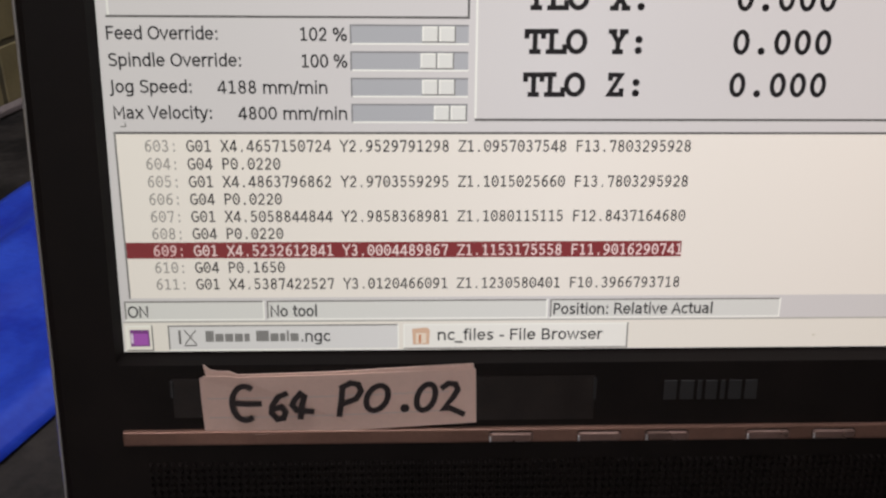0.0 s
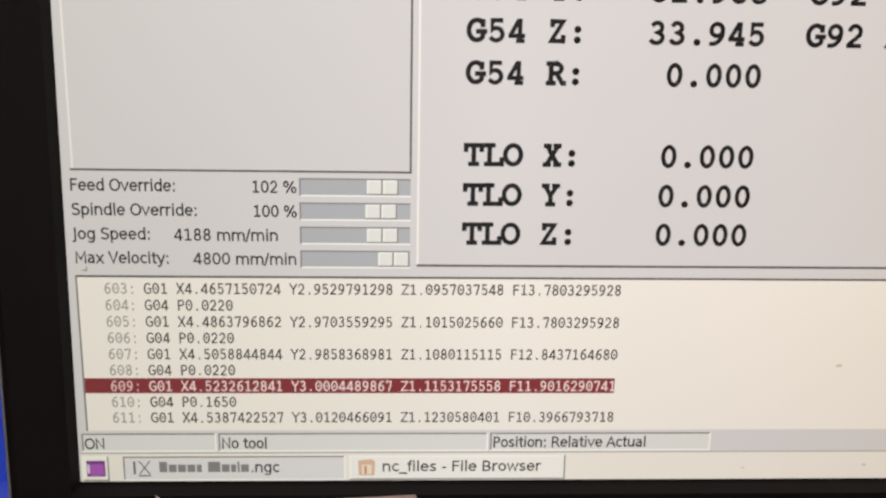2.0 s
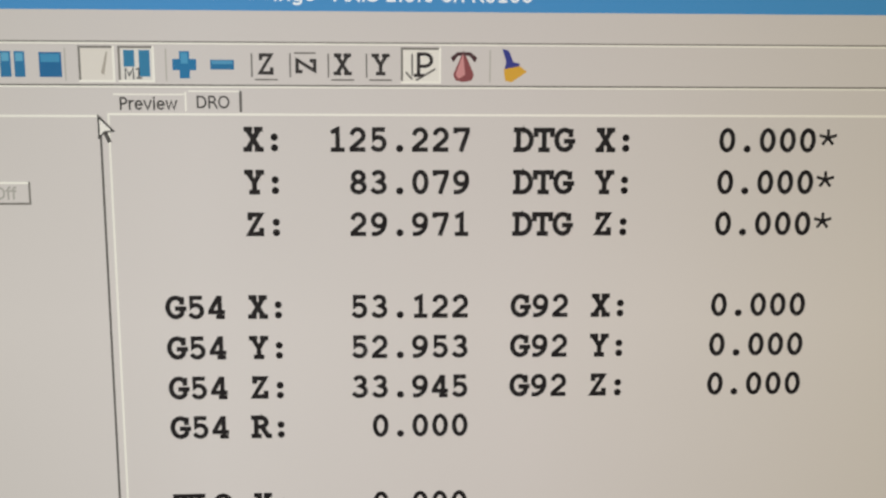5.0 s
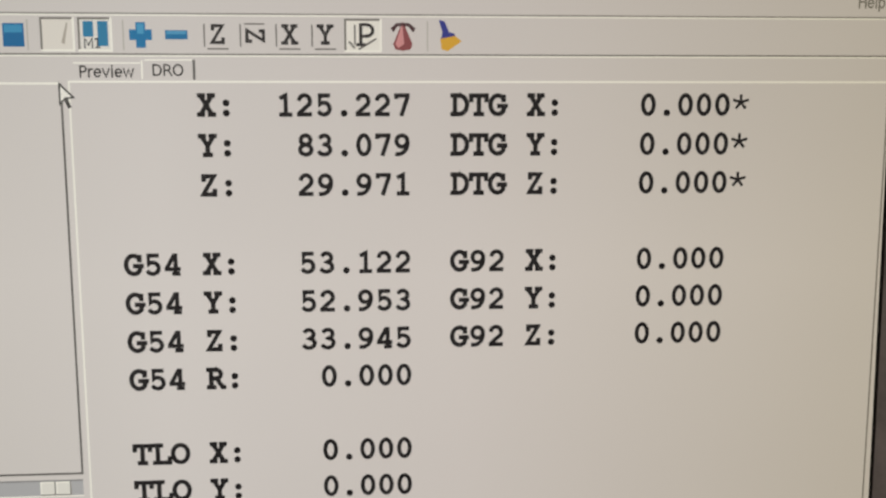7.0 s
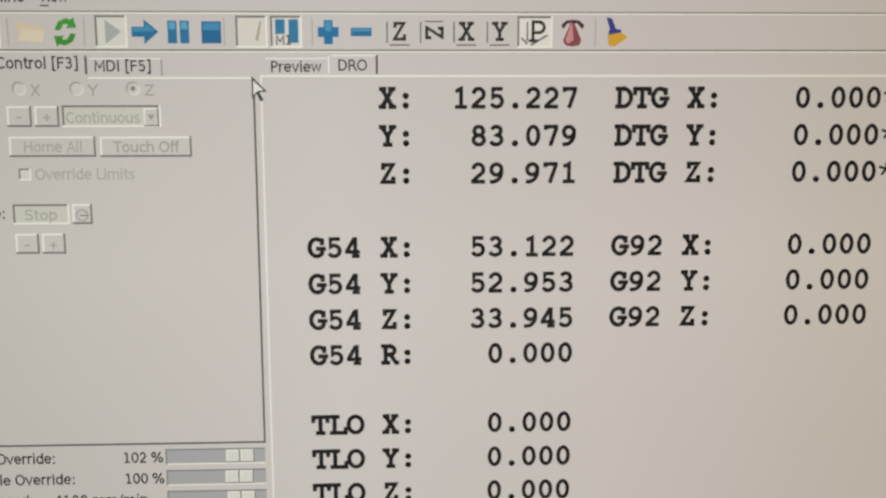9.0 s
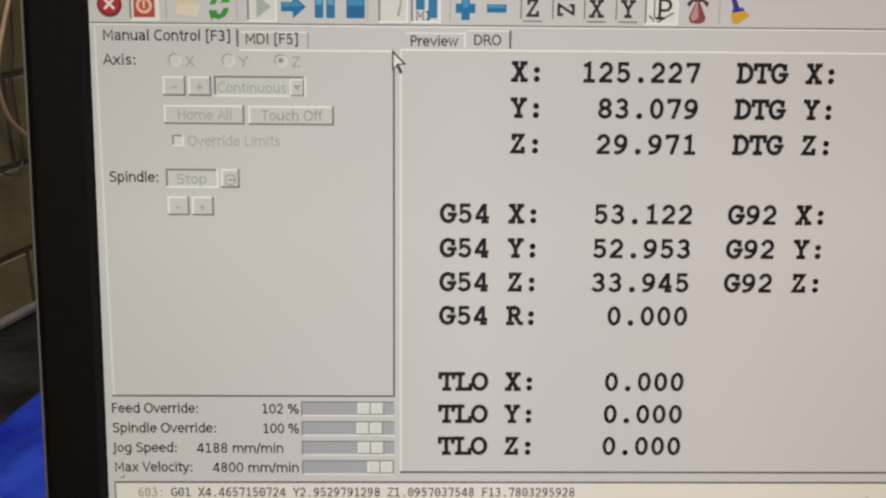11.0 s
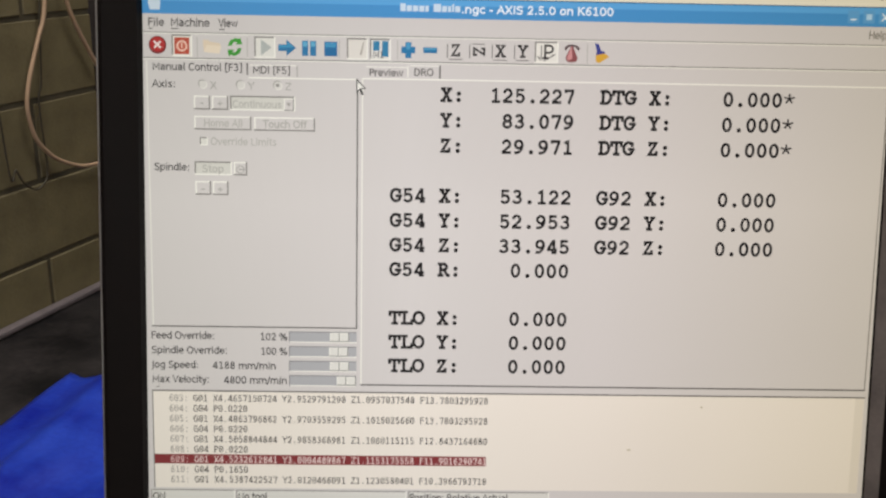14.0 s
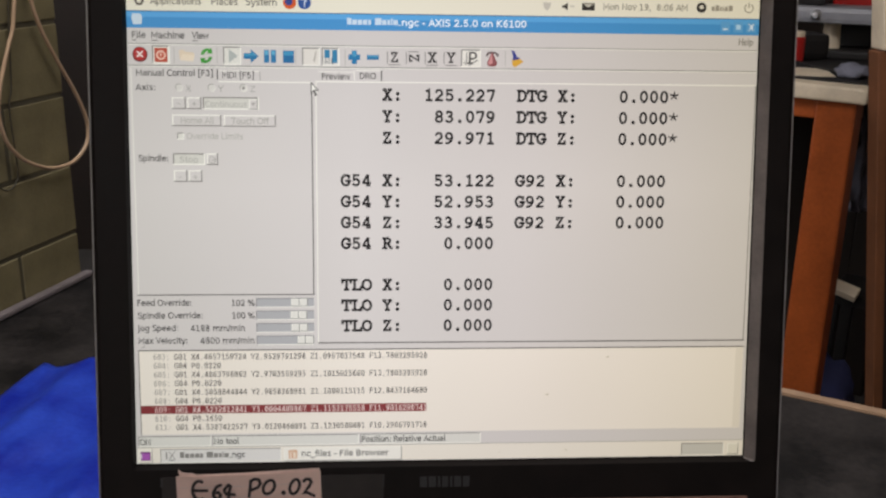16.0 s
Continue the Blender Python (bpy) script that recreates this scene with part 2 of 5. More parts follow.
# ---- the room ----
def wall_slab(name, x0, y0, x1, y1, z0, z1, material, label):
    bm = box(x0, y0, z0, x1, y1, z1)
    return tagged(finish(name, bm, material), label, "wall", kind="structure")


tagged(finish("floor", box(-2.1, -2.7, -0.1, 2.9, 3.3, 0.0), CONCRETE), "dark dusty concrete workshop floor", "floor", kind="structure")
# the roof opening is assumed, to let the overhead lamp through
roof = box(-2.1, -2.7, 2.5, -0.55, 3.3, 2.6)
for piece in ((0.65, -2.7, 2.5, 2.9, 3.3, 2.6), (-0.55, -2.7, 2.5, 0.65, -0.2, 2.6), (-0.55, 0.6, 2.5, 0.65, 3.3, 2.6)):
    box(*piece, bm=roof)
tagged(finish("ceiling", roof, CEILING), "plain off-white painted ceiling with an opening added for overhead light", "ceiling", kind="structure")
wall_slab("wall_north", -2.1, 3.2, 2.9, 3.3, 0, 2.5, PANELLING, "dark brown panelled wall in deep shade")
wall_slab("wall_east", 2.8, -2.6, 2.9, 3.2, 0, 2.5, PLASTER, "dull beige plastered wall")


def wall_with_window(name, m, length, u0, u1, z0, z1, material, label, window_name):
    """A wall along its own x axis, 0.1 thick, with one window opening and its frame."""
    bm = box(0, 0, 0, u0, 0.1, 2.5)
    for a in ((u1, 0, 0, length, 0.1, 2.5), (u0, 0, 0, u1, 0.1, z0), (u0, 0, z1, u1, 0.1, 2.5)):
        box(*a, bm=bm)
    ob = finish(name, bm, material)
    ob.matrix_world = m
    tagged(ob, label, "wall", kind="structure")
    win = thing(window_name, "unseen white timber window with two panes, added for light", "window", m, kind="structure")
    w = 0.045
    bm = box(u0, 0.02, z0, u0 + w, 0.08, z1, 0.004)
    part("window_frame", bm, WINDOW_PAINT, win)
    part("window_frame", box(u1 - w, 0.02, z0, u1, 0.08, z1, 0.004), WINDOW_PAINT, win)
    part("window_frame", box(u0 + w, 0.02, z0, u1 - w, 0.08, z0 + w, 0.004), WINDOW_PAINT, win)
    part("window_frame", box(u0 + w, 0.02, z1 - w, u1 - w, 0.08, z1, 0.004), WINDOW_PAINT, win)
    mid = (u0 + u1) / 2
    part("window_mullion", box(mid - 0.02, 0.02, z0 + w, mid + 0.02, 0.08, z1 - w, 0.004), WINDOW_PAINT, win)


# both windows are out of view, added as openings for the lamps
wall_with_window("wall_south", pose(-2.1, -2.7, 0), 5.0, 0.9, 2.4, 1.05, 2.25, PLASTER, "dull beige plastered wall with an added window", "window_1")
wall_with_window("wall_west", pose(-2.0, -2.6, 0, 0, 0, 90), 5.8, 4.2, 5.2, 1.1, 2.2, PLASTER, "dull beige plastered wall with a small added window", "window_2")

# ---- the desk ----
# BRICKWALL: s runs along the painted brick wall, d out from it
WALL = pose(-0.451, 0.6725, 0, 0, 0, 69.2)
WX, WY = Vector((0.3551, 0.9348)), Vector((0.9348, -0.3551))


def on_wall(s, d, z):
    """A place s metres along the brick wall, d metres out from it."""
    q = Vector((-0.451, 0.6725)) + WX * s + WY * d
    return Vector((q.x, q.y, z))


desk = thing("workbench_desk", "worn black laminate desk with a pale timber back edging", "desk", pose(0, 0, 0))
BACK = Vector((0.852, -0.523))
corner = Vector((-0.451, 0.6725)) + WX * 0.210 + WY * 0.004
p0, p1 = corner, corner + BACK * 2.0
p2 = p1 - WX * 1.05
p3 = corner - WX * 1.55
part("desktop", prism([tuple(p) for p in (p0, p3, p2, p1)], DESK - 0.028, DESK, 0.002), DESKTOP, desk)
out = Vector((-BACK.y, BACK.x))
if out.dot(WX) < 0:
    out = -out
part("timber_edging", prism([tuple(p) for p in (p0, p1, p1 + out * 0.014, p0 + out * 0.014)], DESK - 0.03, DESK + 0.0015, 0.0012), EDGING, desk, "pale bare timber edging strip")
for q in (p0 + BACK * 0.1 - WX * 0.08, p1 - BACK * 0.08 - WX * 0.06, p2 - BACK * 0.1 + WX * 0.08, p3 + WY * 0.1 + WX * 0.08):
    part("leg", box(q.x - 0.03, q.y - 0.03, 0.0, q.x + 0.03, q.y + 0.03, DESK - 0.028, 0.004), FRAME_WOOD, desk)

# ---- the monitor ----
monitor = thing("computer_monitor", "black flat-panel monitor showing a grey machine control program", "monitor", TILTED)
S = 0.306 / 800
LEFT, FOOT = -0.1527, 0.0009
EDGE = LEFT + 1.5 * S
RIGHT, HEAD = LEFT + 800 * S, FOOT + 600 * S
# tints from left to right that imitate the panel's viewing-angle shift
SIDE = ((0.92, 0.935, 0.89), (1.10, 1.10, 1.085), (1.055, 1.03, 1.0), (0.89, 0.845, 0.72))


def ring(x0, z0, x1, z1, r, y):
    """A rounded outline of the case, which narrows slightly towards its top."""
    return [(x * (1 - 0.083 * z), y, z) for x, z in rounded(x0, z0, x1, z1, r)]


# front bezel: outer wall, rounded front edge, flat front, and a bevel down to the glass
OUT = (-0.1708, -0.066, 0.1712, 0.2475)


def inset(k):
    return OUT[0] + k, OUT[1] + k, OUT[2] - k, OUT[3] - k


profile = [ring(*inset(0.0008), 0.006, 0.020), ring(*inset(0.0004), 0.006, 0.006), ring(*inset(0.0012), 0.005, -0.0046), ring(*inset(0.0014), 0.005, -0.0055), ring(*inset(0.003), 0.0045, -0.006),
           ring(EDGE - 0.0016, FOOT - 0.0012, RIGHT + 0.0046, HEAD + 0.0022, 0.0012, -0.006)]
part("bezel", loft(profile, False), BLACK, monitor, smooth=False)
bevel_rings = [ring(EDGE - 0.0016, FOOT - 0.0012, RIGHT + 0.0046, HEAD + 0.0022, 0.0012, -0.006), ring(EDGE - 0.0012, FOOT - 0.0007, RIGHT + 0.0005, HEAD + 0.0010, 0.0008, -0.0014), ring(EDGE - 0.0008, FOOT - 0.0002, RIGHT - 0.0002, HEAD + 0.0006, 0.0005, 0.0015)]
lip_all = loft(bevel_rings, False)
# one side of the bevel gets a paler grey: the screen's reflection, as colour
lip_side = lip_all.copy()
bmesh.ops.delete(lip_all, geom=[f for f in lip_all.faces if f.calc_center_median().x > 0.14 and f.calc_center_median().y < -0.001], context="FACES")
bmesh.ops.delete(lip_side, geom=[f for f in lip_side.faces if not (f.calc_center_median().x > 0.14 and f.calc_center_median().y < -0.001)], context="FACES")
part("inner_bevel", lip_all, INNER, monitor, "dark sloping lip round the glass")
part("inner_lip", lip_side, LIP, monitor, "lip at one side of the glass, coloured pale for its reflection")
# rounded outer edge in light grey, standing in for the light it reflects
part("side_rim", loft([ring(*inset(0.0012), 0.0055, -0.0053), ring(*inset(0.0005), 0.006, -0.0050), ring(*inset(0.0), 0.0064, -0.0040), ring(*inset(-0.0002), 0.0066, -0.0020), ring(*inset(0.0), 0.0066, 0.013), ring(*inset(0.0012), 0.006, 0.013), ring(*inset(0.0012), 0.0055, -0.0053)], False), RIM, monitor, "thin glossy rim of the case, coloured pale for its reflection")
part("back_shell", loft([ring(*inset(0.001), 0.006, 0.0146), ring(*inset(0.010), 0.012, 0.030), ring(*inset(0.035), 0.02, 0.052), ring(*inset(0.06), 0.02, 0.058)]), BLACK, monitor)
# stand
local_foot = TILTED.inverted()
neck = box(-0.045, 0.035, DESK + 0.012, 0.045, 0.062, SILL + 0.09, 0.006)
bmesh.ops.transform(neck, matrix=local_foot @ Matrix.Translation((0, 0.045, 0)), verts=neck.verts)
part("stand_neck", neck, BLACK, monitor)
foot_rings = []
for z, k in ((DESK, 1.0), (DESK + 0.006, 1.0), (DESK + 0.011, 0.93), (DESK + 0.013, 0.8)):
    foot_rings.append([local_foot @ Vector((0.125 * k * math.cos(a), 0.085 + 0.095 * k * math.sin(a), z)) for a in [2 * math.pi * i / 40 for i in range(40)]])
part("stand_base", loft(foot_rings), BLACK, monitor)

# control strip with its buttons, and the loudspeaker slots under it
strip_y = -0.0064
part("control_strip", box(-0.1535, strip_y - 0.0008, -0.0226, 0.1545, -0.0045, -0.0184, 0.0005), STRIP, monitor, "dull bronze strip under the screen")
for x0 in (-0.0585, -0.0352, -0.0172, 0.0098, 0.0276):
    bm = loft([[(x, y, z) for x, z in rounded(x0 + k, -0.0222 + k, x0 + 0.0116 - k, -0.0196 - k, 0.0009)] for k, y in ((0, -0.006), (0, strip_y - 0.0012), (0.0004, strip_y - 0.0016))])
    b = part("button", bm, BUTTON, monitor)
    part("button_gap", loft([[(x, y, z) for x, z in rounded(x0 - 0.00005, -0.02235, x0 + 0.01165, -0.0193, 0.0009)] for y in (-0.006, strip_y - 0.0009)]), GLOSS, b, "dark gap round the button")
    # the glint at the button's left end, modelled as a bright sliver
    part("button_glint_edge", box(x0 + 0.0001, strip_y - 0.0018, -0.0219, x0 + 0.0006, strip_y - 0.001, -0.0203, 0.0001), CHROME, b, "bright sliver that stands for the button's glint")
slots = bmesh.new()
for i in range(150):
    x = -0.147 + i * 0.0019
    for j in range(16):
        z = -0.0285 - j * 0.0021
        w = 0.00055
        a = [slots.verts.new((x + dx, -0.00615, z + dz)) for dx, dz in ((-w, -w), (w, -w), (w, w), (-w, w))]
        b = [slots.verts.new((x + dx * 0.5, -0.0075, z + dz * 0.5)) for dx, dz in ((-w, -w), (w, -w), (w, w), (-w, w))]
        for f in ((0, 1), (1, 2), (2, 3), (3, 0)):
            slots.faces.new((a[f[0]], a[f[1]], b[f[1]], b[f[0]]))
        slots.faces.new(b)
tagged(part("speaker_grille", slots, BLACK, monitor, "fine raised pips of the loudspeaker grille"), kind="stuff")
# maker's badge as seven plain slabs
for i, w in enumerate((0.0034, 0.0036, 0.0012, 0.003, 0.0012, 0.0034, 0.0032)):
    x = -0.0128 + sum((0.0034, 0.0036, 0.0012, 0.003, 0.0012, 0.0034, 0.0032)[:i]) + i * 0.00095
    part("badge_slab", box(x, -0.00625, -0.0111, x + w, -0.0055, -0.0056, 0.0002), BADGE, monitor, "plain grey slab of a worn badge")

# ---- what the screen shows ----
screen = part("screen_panel", bmesh.new(), glow(201, 195, 192), monitor, "lit screen with grey program windows")


def at(u, v, k):
    """Column u and row v of the 800 by 600 picture, on layer k."""
    return Vector((LEFT + u * S, -0.00009 * k, FOOT + (600 - v) * S))


def quad(bm, u0, v0, u1, v1, k):
    bm.faces.new([bm.verts.new(at(u, v, k)) for u, v in ((u0, v1), (u1, v1), (u1, v0), (u0, v0))])


bm = bmesh.new()
quad(bm, -1.2, -1.0, 801.2, 599.8, 0)
bm.to_mesh(screen.data)
bm.free()


def patch(name, u0, v0, u1, v1, color, k=1, label=""):
    bm = bmesh.new()
    quad(bm, u0, v0, u1, v1, k)
    return part(name, bm, glow(*color), screen, label)


def polygon(name, pts, color, k=3):
    bm = bmesh.new()
    bm.faces.new([bm.verts.new(at(u, v, k)) for u, v in pts])
    ob = part(name, bm, glow(*color), screen)
    return ob


def arc(cx, cy, rx, ry, a0, a1, n=14):
    return [(cx + rx * math.cos(radians(a0 + (a1 - a0) * i / n)), cy + ry * math.sin(radians(a0 + (a1 - a0) * i / n))) for i in range(n + 1)]


def slab_letter(c):
    """The strokes of a bold slab-serif typewriter letter in a cell one wide and capitals one high."""
    if c == "0":
        return [arc(0.5, 0.5, 0.29, 0.47, 90, 450, 28)]
    if c == "1":
        return [[(0.26, 0.84), (0.52, 0.97), (0.52, 0.03)], [(0.24, 0.03), (0.80, 0.03)]]
    if c == "2":
        return [arc(0.48, 0.68, 0.28, 0.29, 165, -30) + [(0.2, 0.09), (0.2, 0.04), (0.80, 0.04)]]
    if c == "3":
        return [arc(0.46, 0.745, 0.25, 0.225, 150, -85) + arc(0.45, 0.275, 0.31, 0.245, 85, -150)]
    if c == "4":
        return [[(0.64, 0.0), (0.64, 0.95), (0.56, 0.95), (0.18, 0.31), (0.18, 0.26), (0.84, 0.26)], [(0.5, 0.03), (0.82, 0.03)]]
    if c == "5":
        return [[(0.74, 0.96), (0.27, 0.96), (0.25, 0.53)] + arc(0.46, 0.32, 0.31, 0.29, 130, -145)]
    if c == "6":
        return [arc(0.72, 0.42, 0.5, 0.55, 80, 180) + arc(0.51, 0.31, 0.285, 0.28, 180, 540, 24)]
    if c == "7":
        return [[(0.2, 0.84), (0.2, 0.96), (0.78, 0.96), (0.78, 0.88), (0.47, 0.0)]]
    if c == "8":
        return [arc(0.5, 0.745, 0.25, 0.225, 0, 360, 22), arc(0.5, 0.27, 0.29, 0.24, 0, 360, 22)]
    if c == "9":
        return [arc(0.27, 0.58, 0.5, 0.55, -100, 0) + arc(0.48, 0.68, 0.285, 0.28, 0, 360, 24)]
    if c == "X":
        return [[(0.22, 0.04), (0.78, 0.96)], [(0.22, 0.96), (0.78, 0.04)], [(0.08, 0.04), (0.38, 0.04)], [(0.62, 0.04), (0.93, 0.04)], [(0.11, 0.96), (0.40, 0.96)], [(0.60, 0.96), (0.90, 0.96)]]
    if c == "Y":
        return [[(0.2, 0.96), (0.5, 0.47), (0.8, 0.96)], [(0.5, 0.47), (0.5, 0.04)], [(0.30, 0.04), (0.70, 0.04)], [(0.08, 0.96), (0.38, 0.96)], [(0.62, 0.96), (0.92, 0.96)]]
    if c == "Z":
        return [[(0.24, 0.74), (0.24, 0.95), (0.76, 0.95), (0.2, 0.05), (0.79, 0.05), (0.79, 0.28)]]
    if c == "R":
        return [[(0.26, 0.04), (0.26, 0.96), (0.50, 0.96)] + arc(0.50, 0.73, 0.27, 0.23, 90, -90) + [(0.26, 0.50)], [(0.54, 0.5), (0.84, 0.04), (0.98, 0.04)], [(0.07, 0.04), (0.46, 0.04)], [(0.07, 0.96), (0.28, 0.96)]]
    if c == "G":
        return [arc(0.5, 0.5, 0.39, 0.46, 48, 318, 24) + [(0.82, 0.42)], [(0.52, 0.44), (0.96, 0.44)], [(0.80, 0.95), (0.80, 0.68)]]
    if c == "T":
        return [[(0.1, 0.68), (0.1, 0.95), (0.9, 0.95), (0.9, 0.68)], [(0.5, 0.95), (0.5, 0.04)], [(0.28, 0.04), (0.72, 0.04)]]
    if c == "L":
        return [[(0.3, 0.96), (0.3, 0.04), (0.93, 0.04), (0.93, 0.32)], [(0.08, 0.96), (0.54, 0.96)], [(0.08, 0.04), (0.32, 0.04)]]
    if c == "O":
        return [arc(0.5, 0.5, 0.40, 0.46, 0, 360, 28)]
    if c == "D":
        return [[(0.25, 0.04), (0.25, 0.96)], [(0.07, 0.96), (0.46, 0.96)] + arc(0.46, 0.5, 0.42, 0.46, 90, -90, 18) + [(0.07, 0.04)]]
    if c == ":":
        return [arc(0.5, 0.60, 0.055, 0.055, 0, 360, 8), arc(0.5, 0.11, 0.055, 0.055, 0, 360, 8)]
    if c == ".":
        return [arc(0.5, 0.09, 0.055, 0.055, 0, 360, 8)]
    if c == "*":
        return [[(0.5, 0.62), (0.5 + 0.42 * math.cos(radians(a)), 0.62 + 0.36 * math.sin(radians(a)))] for a in (90, 18, 162, 234, 306)]
    return []


def stroke(bm, pts, width, place):
    """A pen stroke of that width along the points; place turns a flat point into one in space."""
    pts = [Vector(p) for p in pts]
    sides = []
    for i, p in enumerate(pts):
        a = (p - pts[i - 1]).normalized() if i else (pts[1] - p).normalized()
        b = (pts[i + 1] - p).normalized() if i < len(pts) - 1 else a
        n = Vector((-a.y - b.y, a.x + b.x))
        n = n.normalized() if n.length > 1e-6 else Vector((-a.y, a.x))
        k = 1 / max(0.55, n.dot(Vector((-a.y, a.x))))
        end = (-a if i == 0 else a) * width * 0.25 if i in (0, len(pts) - 1) else Vector((0, 0))
        sides.append((bm.verts.new(place(p + end + n * width / 2 * k)), bm.verts.new(place(p + end - n * width / 2 * k))))
    for (a, b), (c, d) in zip(sides, sides[1:]):
        bm.faces.new((a, b, d, c))


ADVANCE = {"a": .84, "b": .87, "c": .754, "d": .87, "e": .844, "f": .483, "g": .87, "h": .87, "i": .381, "k": .794, "l": .381, "m": 1.336, "n": .87, "o": .84, "p": .87, "r": .564, "s": .715, "t": .538, "u": .87, "v": .812, "w": 1.122, "x": .812, "y": .812,
           "A": .938, "B": .941, "C": .957, "D": 1.056, "F": .789, "H": 1.032, "I": .405, "J": .405, "K": .9, "L": .764, "M": 1.184, "N": 1.026, "O": 1.08, "P": .827, "R": .953, "S": .871, "T": .838, "V": .938, "X": .94, "Y": .838, "Z": .94, "G": 1.063,
           ".": .436, ":": .462, "-": .495, "_": .686, "%": 1.303, "/": .462, "[": .535, "]": .535, ",": .436, "?": .728, " ": .436}


